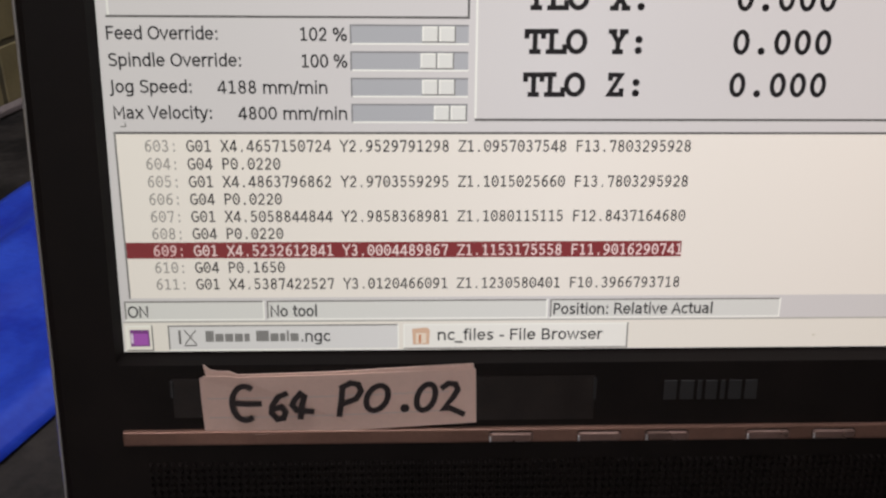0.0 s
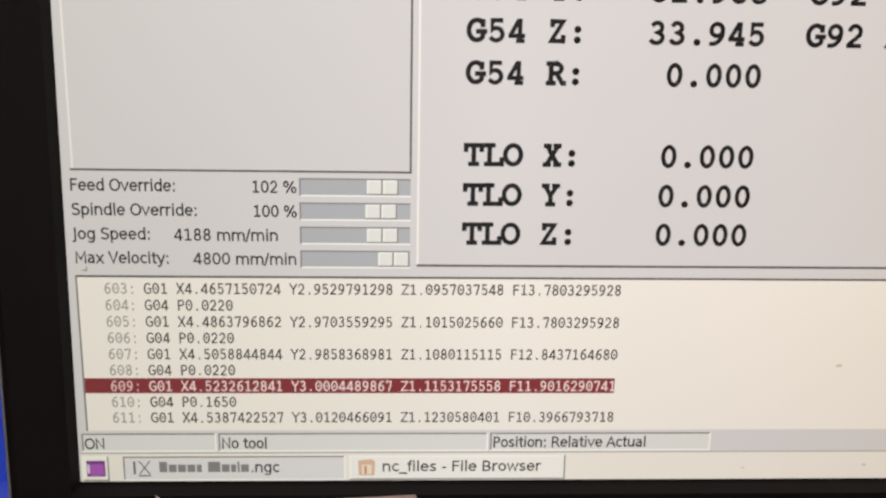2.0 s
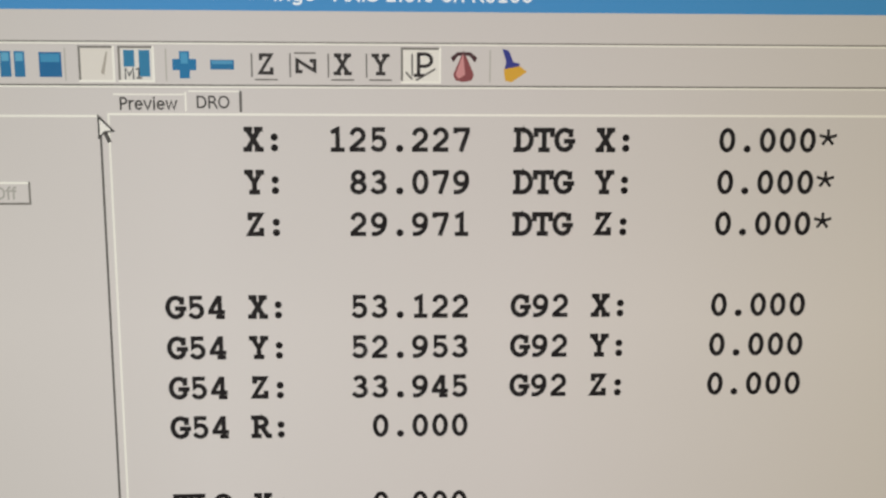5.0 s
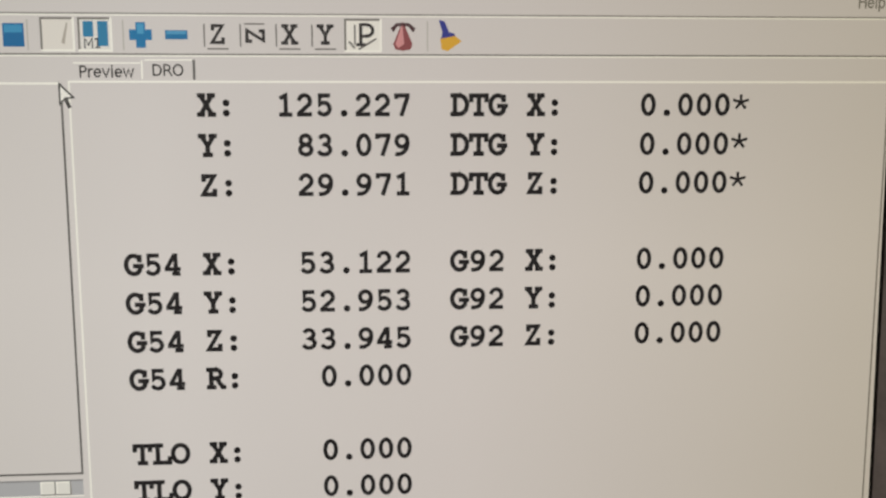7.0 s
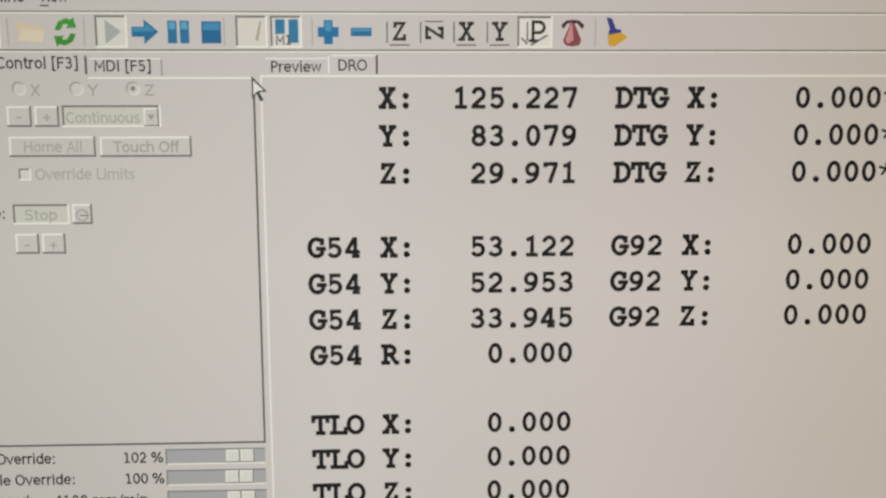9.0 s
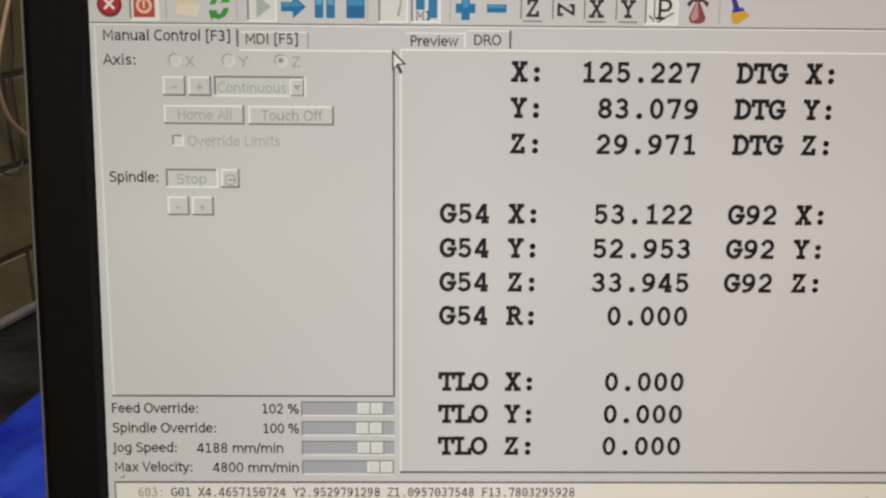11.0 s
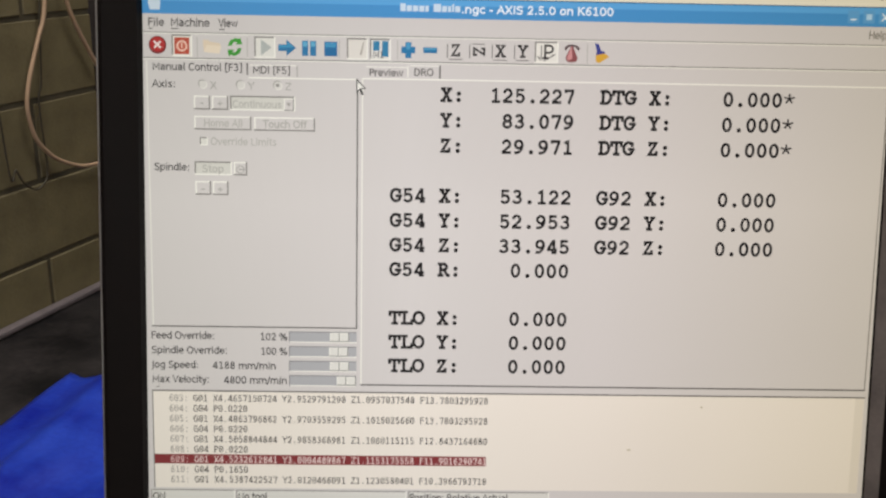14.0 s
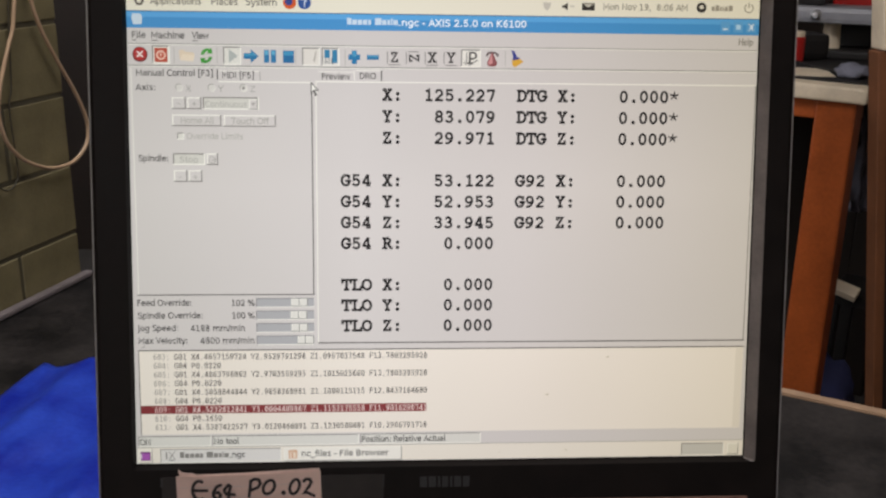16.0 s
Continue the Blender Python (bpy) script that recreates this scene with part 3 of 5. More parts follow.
def sans_letter(c):
    """The strokes of a plain sans letter, capitals one high, set from x = 0."""
    stem = [(.16, 0), (.16, 1.04)]
    arch = [(.15, .42), (.2, .6), (.36, .7), (.54, .69), (.68, .58), (.71, .42), (.71, 0)]
    if c == "0":
        return [arc(.436, .5, .3, .46, 90, 450, 22)]
    if c == "1":
        return [[(.18, .86), (.45, .95), (.45, .05)], [(.2, .05), (.72, .05)]]
    if c == "4":
        return [[(.60, 0), (.60, .94), (.54, .94), (.11, .28), (.11, .25), (.80, .25)]]
    if c.isdigit():
        return [[(x * .872, y) for x, y in line] for line in slab_letter(c)]
    if c in "bdgpo":
        bowl = arc({"b": .44, "p": .44, "o": .42}.get(c, .43), .375, .29, .33, 0, 360, 22)
        tail = {"b": [stem], "p": [[(.16, -.27), (.16, .74)]], "d": [[(.71, 0), (.71, 1.04)]], "g": [[(.71, .74), (.71, 0), (.65, -.17), (.5, -.25), (.3, -.25), (.17, -.2)]], "o": []}[c]
        return [bowl] + tail
    if c in "PRB":
        lines = [[(.16, 0), (.16, .95), (.42, .95)] + arc(.45, .71, .25, .24, 80, -80, 10) + [(.16, .47)]]
        if c == "R":
            lines.append([(.5, .46), (.64, .36), (.88, 0)])
        if c == "B":
            lines.append([(.46, .47)] + arc(.5, .26, .28, .21, 80, -80, 10) + [(.16, .05)])
        return lines
    return {
        "a": [[(.17, .64), (.28, .7), (.42, .7), (.58, .65), (.64, .5), (.64, 0)], [(.64, .42), (.38, .42), (.2, .36), (.14, .22), (.2, .09), (.36, .05), (.54, .1), (.64, .24)]],
        "c": [arc(.46, .375, .31, .33, 50, 310)], "e": [[(.13, .39), (.72, .39)] + arc(.42, .375, .3, .33, 8, 318)],
        "f": [[(.48, 1.0), (.36, 1.0), (.26, .93), (.25, .8), (.25, 0)], [(.06, .7), (.46, .7)]], "h": [stem, arch],
        "i": [[(.19, 0), (.19, .74)], [(.19, .9), (.19, 1.02)]], "k": [stem, [(.66, .74), (.2, .36)], [(.32, .44), (.72, 0)]], "l": [[(.19, 0), (.19, 1.04)]],
        "m": [[(.15, 0), (.15, .74)], [(.15, .42), (.2, .6), (.34, .7), (.52, .68), (.64, .56), (.66, .42), (.66, 0)], [(.66, .42), (.71, .6), (.86, .7), (1.04, .68), (1.15, .56), (1.18, .42), (1.18, 0)]],
        "n": [[(.15, 0), (.15, .74)], arch], "r": [[(.15, 0), (.15, .74)], [(.15, .42), (.2, .6), (.34, .7), (.52, .7)]],
        "s": [[(.58, .66), (.4, .7), (.22, .66), (.16, .54), (.22, .43), (.5, .33), (.58, .21), (.5, .08), (.32, .05), (.12, .1)]],
        "t": [[(.25, .96), (.25, .2), (.3, .08), (.5, .05)], [(.05, .7), (.48, .7)]], "u": [[(.15, .74), (.15, .3), (.2, .13), (.36, .05), (.54, .1), (.68, .22), (.71, .36)], [(.71, 0), (.71, .74)]],
        "v": [[(.08, .74), (.4, .03), (.73, .74)]], "w": [[(.09, .74), (.32, .03), (.56, .7), (.8, .03), (1.04, .74)]], "x": [[(.1, .74), (.72, 0)], [(.72, .74), (.1, 0)]],
        "y": [[(.08, .74), (.42, 0)], [(.73, .74), (.36, -.17), (.24, -.25), (.1, -.25)]],
        "A": [[(.05, 0), (.47, .97), (.89, 0)], [(.2, .33), (.74, .33)]], "C": [arc(.55, .5, .43, .46, 50, 310)], "G": [arc(.56, .5, .44, .46, 50, 300) + [(.92, .15), (.92, .47), (.6, .47)]],
        "D": [[(.16, .05), (.16, .95), (.42, .95)] + arc(.45, .5, .45, .45, 85, -85) + [(.16, .05)]], "F": [[(.16, 0), (.16, .95), (.7, .95)], [(.16, .52), (.64, .52)]],
        "H": [[(.16, 0), (.16, 1)], [(.87, 0), (.87, 1)], [(.16, .52), (.87, .52)]], "I": [[(.2, 0), (.2, 1)]], "J": [[(.2, .97), (.2, -.05), (.12, -.2), (-.04, -.22)]], "K": [[(.16, 0), (.16, 1)], [(.78, 1), (.2, .5)], [(.32, .58), (.84, 0)]],
        "L": [[(.16, 1), (.16, .05), (.74, .05)]], "M": [[(.16, 0), (.16, .97), (.59, .3), (1.02, .97), (1.02, 0)]], "N": [[(.16, 0), (.16, .97), (.86, .03), (.86, 1)]], "O": [arc(.54, .5, .44, .46, 0, 360, 26)],
        "S": [[(.74, .88), (.56, .95), (.34, .95), (.18, .86), (.15, .7), (.24, .58), (.6, .47), (.74, .34), (.72, .16), (.56, .05), (.34, .04), (.12, .12)]],
        "T": [[(.02, .95), (.82, .95)], [(.42, .95), (.42, 0)]], "V": [[(.06, 1), (.47, .03), (.88, 1)]], "X": [[(.1, 1), (.84, 0)], [(.84, 1), (.1, 0)]], "Y": [[(.04, 1), (.42, .48), (.8, 1)], [(.42, .48), (.42, 0)]], "Z": [[(.1, .95), (.84, .95), (.1, .05), (.86, .05)]],
        ".": [[(.21, 0), (.21, .14)]], ":": [[(.23, 0), (.23, .14)], [(.23, .56), (.23, .7)]], "-": [[(.08, .36), (.42, .36)]], "_": [[(0, -.2), (.69, -.2)]], "/": [[(.4, 1), (.04, -.1)]], ",": [[(.26, .12), (.16, -.14)]],
        "%": [arc(.29, .74, .19, .22, 0, 360, 14), arc(1.02, .24, .19, .22, 0, 360, 14), [(.98, .98), (.33, 0)]], "[": [[(.42, 1.05), (.18, 1.05), (.18, -.17), (.42, -.17)]], "]": [[(.12, 1.05), (.36, 1.05), (.36, -.17), (.12, -.17)]],
        "?": [[(.12, .88), (.3, .97), (.5, .92), (.56, .76), (.44, .58), (.36, .46), (.36, .28)], [(.36, 0), (.36, .14)]]}.get(c, [])


def write(text, u0, u1, v, cap, color, k=4, name="text_label", weight=0.15):
    """A line of sans type from column u0 to u1, its capitals cap high and centred on row v."""
    steps = [ADVANCE.get(c, .872) for c in text]
    sx = (u1 - u0) / (sum(steps) - 0.18)
    bm, x0, count = bmesh.new(), -0.09, 0
    for c, step in zip(text, steps):
        for line in sans_letter(c):
            lift = k + 0.03 * (count % 3)
            stroke(bm, [(u0 + (x0 + x) * sx, v + cap / 2 - y * cap) for x, y in line], cap * weight, lambda p, lift=lift: at(p.x, p.y, lift))
            count += 1
        x0 += step
    return part(name, bm, glow(*color), screen)


def typewritten(text, u0, v, pitch, cap, color, k=4, name="code_line", weight=0.138):
    """A line of type with one width for all letters."""
    bm = bmesh.new()
    for i, c in enumerate(text):
        wide = ADVANCE.get(c, .872)
        sx = pitch * 0.98 / max(wide, .872)
        for count, line in enumerate(sans_letter(c) + ([[(.436, .42), (.436, .58)]] if c == "0" else [])):
            lift = k + 0.03 * count
            stroke(bm, [(u0 + (i + 0.5) * pitch + (x - wide / 2) * sx, v + cap / 2 - y * cap) for x, y in line], cap * weight, lambda p, lift=lift: at(p.x, p.y, lift))
    return part(name, bm, glow(*color), screen)


def readout(text, u0, v, pitch=13.02, cap=13.6, width=3.1, color=(20, 17, 18)):
    for i, c in enumerate(text):
        if c == " ":
            continue
        bm = bmesh.new()
        heavy = width * (0.92 if c.isdigit() else 0.62 if c == "*" else 1.0)
        for count, line in enumerate(slab_letter(c)):
            lift = 4 + 0.02 * count
            stroke(bm, [(u0 + (i + x) * pitch, v + cap / 2 - y * cap) for x, y in line], heavy, lambda p, lift=lift: at(p.x, p.y, lift))
        part("readout_letter", bm, glow(*color), screen)


GREY, LIGHT, SHADE, DARK, FAINT = (201, 195, 192), (232, 229, 220), (124, 120, 115), (92, 89, 86), (160, 157, 151)
TEXT = (26, 25, 26)

# desktop bars
patch("top_bar", 0, 0, 800, 25.5, (226, 220, 202), 1)
polygon("menu_emblem", [(16, 14), (19, 9), (25, 9), (28, 14), (25, 19), (19, 19)], (70, 62, 55))
polygon("menu_emblem_middle", [(19, 14), (20.5, 11.5), (23.5, 11.5), (25, 14), (23.5, 16.5), (20.5, 16.5)], (226, 220, 202), 4)
for word, a, b in (("Applications", 36, 96), ("Places", 109, 140.5), ("System", 150.5, 187.5)):
    write(word, a, b, 13.5, 8.0, (76, 70, 62))
polygon("browser_icon", [(203.5 + x, 13.5 - y) for x, y in arc(0, 0, 8, 8, 0, 345, 20)], (200, 84, 30))
polygon("browser_icon_globe", [(202.5 + x, 12.5 - y) for x, y in arc(0, 0, 4.6, 4.6, 0, 345, 16)], (42, 62, 130), 4)
polygon("help_icon", [(221.5 + x, 13.5 - y) for x, y in arc(0, 0, 8, 8, 0, 345, 20)], (36, 74, 140))
write("?", 218.6, 224.4, 13.5, 9, (225, 228, 235), 5)
polygon("shield_icon", [(517, 9), (527, 9), (526, 15), (522, 19), (518, 15)], (190, 184, 172))
polygon("speaker_icon", [(541, 12), (544, 12), (548, 8.5), (548, 18.5), (544, 15), (541, 15)], (42, 38, 35))
patch("sound_wave", 551, 12.6, 556, 13.8, (150, 144, 134), 3)
patch("mail_icon", 566, 9, 582, 18, (48, 44, 40), 3)
polygon("mail_flap", [(567.5, 10), (580.5, 10), (574, 14.5)], (186, 180, 166), 4)
write("Mon Nov 19,  8:06 AM", 593, 700, 13, 7.6, (112, 104, 92))
polygon("user_icon", [(718 + x, 12.5 - y) for x, y in arc(0, 0, 6.4, 6.4, 0, 345, 18)], (50, 46, 42))
polygon("user_icon_middle", [(718 + x, 12 - y) for x, y in arc(0, 0, 2.6, 2.6, 0, 345, 12)], (220, 214, 198), 4)
for a, b in ((731, 735), (736, 740.5), (741.5, 744), (745, 747), (748, 752), (753, 758)):
    patch("unread_writing", a, 9.5 if a in (736, 753) else 11, b, 16.5, (150, 142, 128), 3)
for i in range(10):
    a0, a1 = -60 + i * 30, -60 + (i + 1) * 30
    polygon("power_icon", [(779 + r * math.cos(radians(a)), 12.5 + r * math.sin(radians(a))) for r, a in ((6.2, a0), (6.2, a1), (4.7, a1), (4.7, a0))], (150, 142, 128))
patch("power_icon_bar", 778.2, 6, 779.8, 12, (150, 142, 128), 3)

# title bar
patch("title_bar", 0, 26, 800, 46, (68, 140, 196), 1)
patch("title_bar_highlight", 0, 26.8, 800, 33, (88, 160, 214), 2)
patch("title_bar_edge", 0, 25.4, 800, 26.4, (60, 92, 120), 3)
polygon("window_icon", [(13, 29), (23, 29), (25, 33), (24, 42), (14, 42), (12, 35)], (196, 210, 222))
for a, b in ((273.5, 279), (280, 285.5), (286.5, 292), (293, 298.5), (299.5, 303), (308, 316), (317, 322), (323, 326.5), (327.5, 329.5), (330.5, 336)):
    patch("unread_writing", a, 33 if a not in (273.5, 308, 327.5) else 31, b, 39.0, (196, 212, 228), 3)
write(".ngc - AXIS 2.5.0 on K6100", 337.5, 496, 35.8, 8.0, (232, 238, 244), 4, weight=0.19)
for u in (750, 766.5, 783):
    patch("title_button", u - 6, 29.5, u + 6, 42.5, (92, 154, 202), 3)
patch("minimise_mark", 747, 38, 753, 39.6, (214, 228, 240), 4)
patch("maximise_mark", 763.5, 33, 769.5, 39, (170, 204, 230), 4)
for flip in (1, -1):
    polygon("close_mark", [(779.6, 36 - flip * 3.9), (780.8, 36 - flip * 4.2), (786.4, 36 + flip * 3.2), (785.2, 36 + flip * 3.9)], (232, 238, 244), 4 + flip * 0.1)

# menu and tool bar
for word, a, b in (("File", 12, 28), ("Machine", 35.5, 75), ("View", 85, 104), ("Help", 768, 786.5)):
    write(word, a, b, 54.5, 8.0, TEXT if word != "Help" else (120, 116, 108))
for a, b in ((12, 16.5), (35.5, 43), (85, 91)):
    patch("menu_underline", a, 60.6, b, 61.5, TEXT, 3)
patch("tool_bar_edge", 0, 64.4, 800, 65.4, (136, 132, 127), 2)
patch("tool_bar_edge", 0, 65.4, 800, 66.4, LIGHT, 2)
patch("tool_bar_edge", 0, 90.6, 800, 91.6, (112, 109, 104), 2)
patch("tool_bar_edge", 0, 91.6, 800, 92.6, LIGHT, 2)


def sunken(name, u0, v0, u1, v1, face=GREY, k=2, raised=False, edge=1.4):
    """A bevelled field of the program: a face with lit and shaded edges."""
    lit, dim = (LIGHT, SHADE) if raised else (SHADE, LIGHT)
    ob = patch(name, u0, v0, u1, v1, face, k)
    for a, c in (((u0, v0, u1, v0 + edge), lit), ((u0, v0, u0 + edge, v1), lit), ((u0, v1 - edge, u1, v1), dim), ((u1 - edge, v0, u1, v1), dim)):
        patch(name + "_edge", *a, c, k + 1 + (0.2 if c is dim else 0))
    return ob


def disc(name, u, v, r, color, k=4, squash=1.0):
    return polygon(name, [(u + x, v - y * squash) for x, y in arc(0, 0, r, r, 0, 342, 19)], color, k)


sunken("tool_button", 35.5, 67, 57, 89.5, (222, 216, 206))
sunken("tool_button", 121.5, 67.5, 143.5, 89.5, (214, 211, 203))
sunken("tool_button", 218, 67.5, 240, 89.5, (214, 208, 200))
sunken("tool_button", 242, 67.5, 264, 89.5, (214, 210, 204))
sunken("tool_button", 415, 67.5, 440, 89.5, (222, 218, 210))
for u in (61.5, 113.5, 209.5, 270.5, 470):
    patch("tool_separator", u, 69, u + 1, 88.5, (176, 172, 165), 2)
disc("stop_icon", 21, 78, 9.2, (112, 26, 26))
disc("stop_icon_face", 21, 77.4, 7.6, (170, 42, 40), 5)
for f in (1, -1):
    polygon("stop_icon_cross", [(21 - 4.3, 77.6 - f * 3), (21 - 3, 77.6 - f * 4.3), (21 + 4.3, 77.6 + f * 3), (21 + 3, 77.6 + f * 4.3)], (232, 220, 214), 6 + f * 0.2)
patch("power_button_icon", 38.5, 70, 54, 87, (176, 72, 52), 4)
disc("power_button_ring", 46.3, 78.6, 5.8, (226, 186, 168), 5)
disc("power_button_middle", 46.3, 78.6, 3.8, (186, 84, 62), 6)
patch("power_button_bar", 45.6, 75.5, 47, 80.5, (228, 196, 180), 7)
polygon("folder_icon", [(68, 72), (74, 72), (75.5, 74), (85, 75), (86.5, 77), (85, 86), (69, 84.5)], (214, 196, 172), 4)
polygon("folder_icon_flap", [(69, 84.5), (72, 77), (87.5, 78), (85, 86)], (222, 206, 184), 5)
polygon("reload_icon", [(94, 77.5), (96.5, 72), (102, 69.5), (105.5, 70.5), (107, 68.5), (109, 76), (102, 76.2), (103.6, 73.8), (100.5, 73.4), (97.8, 77.8)], (62, 148, 52), 4)
polygon("reload_icon", [(108.5, 80), (106, 85.5), (100.5, 88.2), (97, 87), (95.2, 89), (93.4, 81.6), (100.4, 81.4), (98.8, 83.8), (102, 84), (104.6, 79.8)], (54, 140, 46), 4)
polygon("run_icon", [(128.5, 70.5), (139.5, 78.5), (128.5, 87)], (168, 172, 168), 5)
polygon("step_icon", [(146.5, 75.2), (155, 75.2), (155, 70.2), (165, 78.6), (155, 87), (155, 82), (146.5, 82)], (34, 108, 152), 4)
polygon("step_icon_shine", [(147.5, 76), (156, 76), (156, 72.7), (162.8, 78.2), (147.5, 78.6)], (62, 140, 178), 5)
for u in (171.2, 179.6):
    patch("pause_icon", u, 71, u + 6.4, 86.5, (40, 112, 156), 4)
    patch("pause_icon_shine", u + 1, 72, u + 5.4, 77, (92, 160, 192), 5)
patch("halt_icon", 194.5, 71.5, 208, 86.5, (30, 100, 148), 4)
patch("halt_icon_shine", 195.6, 72.6, 207, 77.5, (62, 138, 178), 5)
polygon("skip_line_icon", [(235, 71), (236, 71.4), (233.5, 85), (231.5, 84)], (168, 160, 150), 5)
for u in (245.5, 254.8):
    patch("optional_stop_icon", u, 70, u + 6.6, 80 if u < 250 else 86, (48, 120, 158), 5)
write("M1", 246, 256.5, 84, 6.5, (58, 62, 66), 6)
patch("zoom_in_icon", 275, 75.2, 289.5, 82, (34, 112, 158), 4)
patch("zoom_in_icon", 279.2, 70.5, 285.4, 87, (34, 112, 158), 4.2)
patch("zoom_in_icon_shine", 280.2, 71.5, 284.4, 78, (72, 146, 184), 5)
patch("zoom_out_icon", 298, 75.6, 312.5, 81.5, (34, 108, 152), 4)
patch("zoom_out_icon_shine", 299, 76.2, 311.5, 78.2, (78, 146, 182), 5)


def view_icon(letter, u, turn=False):
    patch("view_icon_axis", u - 8.2, 71.5, u - 7.2, 86, (112, 108, 104), 4)
    if turn:
        patch("view_icon_axis", u - 5, 70.8, u + 8, 71.8, (112, 108, 104), 4)
    else:
        patch("view_icon_axis", u - 6, 87, u + 8, 88, (112, 108, 104), 4)
    bm = bmesh.new()
    for count, line in enumerate(slab_letter(letter)):
        pts = [(u + 1 + (x - 0.5) * 12, 78 - (y - 0.5) * 12) for x, y in line]
        if turn:
            pts = [(u + 1 - (q - 79), 79 + (p - u - 1)) for p, q in pts]
        stroke(bm, pts, 2.2, lambda p, c=count: at(p.x, p.y, 5 + 0.01 * c))
    part("view_icon_letter", bm, glow(44, 41, 41), screen)


for letter, u, turn in (("Z", 331, False), ("Z", 354.5, True), ("X", 378, False), ("Y", 401.5, False)):
    view_icon(letter, u, turn)
patch("view_icon_axis", 421.5, 71.5, 422.6, 85, (112, 108, 104), 5)
polygon("view_icon_axis", [(424, 87), (436, 80), (436.8, 81), (425, 88)], (112, 108, 104), 5)
polygon("view_icon_axis", [(418.5, 82), (422.5, 86.5), (421.5, 87.2), (417.6, 83)], (112, 108, 104), 5)
bm = bmesh.new()
for count, line in enumerate([[(426, 84.5), (426, 71.5), (430, 71.5)] + [(430 + 4 * math.cos(radians(a)), 75.2 - 3.7 * math.sin(radians(a))) for a in range(80, -100, -20)] + [(426, 79)], [(423.5, 84.5), (429, 84.5)]]):
    stroke(bm, line, 2.1, lambda p, c=count: at(p.x, p.y, 6 + 0.01 * c))
part("view_icon_letter", bm, glow(40, 36, 36), screen)
polygon("rotate_icon_cone", [(454, 69), (460.5, 84), (459, 87.5), (454, 88.5), (449, 87.5), (447.5, 84)], (132, 72, 74), 4)
polygon("rotate_icon_cone_light", [(453.6, 71), (455, 84), (451, 86.5), (449, 84)], (196, 136, 136), 5)
polygon("rotate_icon_arrow", [(446, 73.5), (450, 70.2), (458, 70.2), (462.5, 73.5), (461, 76.5), (457.5, 72.4), (450.5, 72.4), (447.5, 76.5)], (70, 44, 48), 4.5)
polygon("broom_icon_handle", [(478, 68), (482, 69), (485, 76), (489, 77), (488.5, 80), (479.5, 80.5), (480.5, 76)], (52, 58, 132), 4)
polygon("broom_icon_brush", [(479, 80.5), (489, 78.5), (493.5, 82), (484, 88.5), (480, 87.5)], (206, 158, 56), 5)

# left notebook: manual control page
write("Manual Control [F3]", 15.5, 108.5, 99.8, 7.6, TEXT)
patch("tab_edge", 113, 95, 114.6, 107.5, DARK, 2)
write("MDI [F5]", 120, 158.5, 101.8, 7.4, (44, 42, 41))
patch("tab_top", 116, 96.5, 165, 97.4, LIGHT, 2)
patch("tab_edge", 165.4, 97.5, 166.4, 108.5, (150, 147, 141), 2)
patch("page_top", 115, 109.4, 228.5, 110.8, LIGHT, 2)
patch("page_left", 8.5, 94, 9.8, 377, (222, 219, 211), 2)
patch("page_right", 228.6, 110.5, 230, 378, DARK, 2)
patch("page_bottom", 7.5, 376.8, 230, 378.2, DARK, 2)
write("Axis:", 15, 38.5, 117.5, 7.6, (40, 38, 37))
for letter, u in (("X", 67), ("Y", 106.5), ("Z", 145.5)):
    for o, r, c, k in ((-0.4, 4.6, (164, 160, 154), 2), (0.7, 4.3, (220, 216, 209), 2.5), (0.1, 3.8, (206, 202, 196), 3)):
        disc("radio_button", u + o, 117.5 + o, r, c, k)
    if letter == "Z":
        disc("radio_dot", u, 117.5, 1.8, (140, 136, 131), 4)
    write(letter, u + 8.6, u + 14, 118.5, 7.4, FAINT)
sunken("jog_button", 57.5, 129.5, 74.5, 144, GREY, raised=True)
sunken("jog_button", 76.5, 129.5, 93.5, 144, GREY, raised=True)
patch("minus_mark", 64, 137, 68, 138, FAINT, 5)
patch("plus_mark", 82.4, 137, 87.6, 138, FAINT, 5)
patch("plus_mark", 84.5, 134.8, 85.5, 140.2, FAINT, 5.2)
sunken("step_box", 95.5, 129, 164, 144.2, (202, 199, 191))
write("Continuous", 98.5, 149, 137.5, 7.4, (172, 169, 162))
sunken("step_box_arrow_button", 152, 131, 162.5, 143.8, GREY, 3, True, 1.0)
polygon("step_box_arrow", [(154.5, 135.5), (160, 135.5), (157.2, 139.5)], (158, 153, 148), 6)
sunken("home_button", 57.5, 150.6, 117.5, 165, GREY, raised=True)
write("Home All", 68, 108, 157.8, 7.4, (170, 167, 160))
sunken("touch_off_button", 120.5, 150.8, 184.5, 165.2, GREY, raised=True)
write("Touch Off", 130.5, 175, 158, 7.4, (160, 157, 150))
sunken("check_box", 63, 173, 71.5, 181.5, (212, 209, 201), 2, False, 1.1)
write("Override Limits", 75, 143.5, 177, 7.6, (172, 169, 162))
write("Spindle:", 15, 51.5, 204.6, 7.6, (40, 38, 37))
sunken("stop_button", 57, 198.4, 96.5, 212.8, (202, 199, 191))
write("Stop", 65.5, 87.5, 206, 7.4, (168, 165, 158))
sunken("spin_button", 98.5, 198.4, 112.5, 212.8, GREY, raised=True)
for r, c, k in ((4.4, FAINT, 5), (3.4, GREY, 6)):
    disc("spin_arrow", 105.5, 206.5, r, c, k)
patch("spin_arrow_bar", 104, 206, 110, 207, (140, 137, 131), 7)
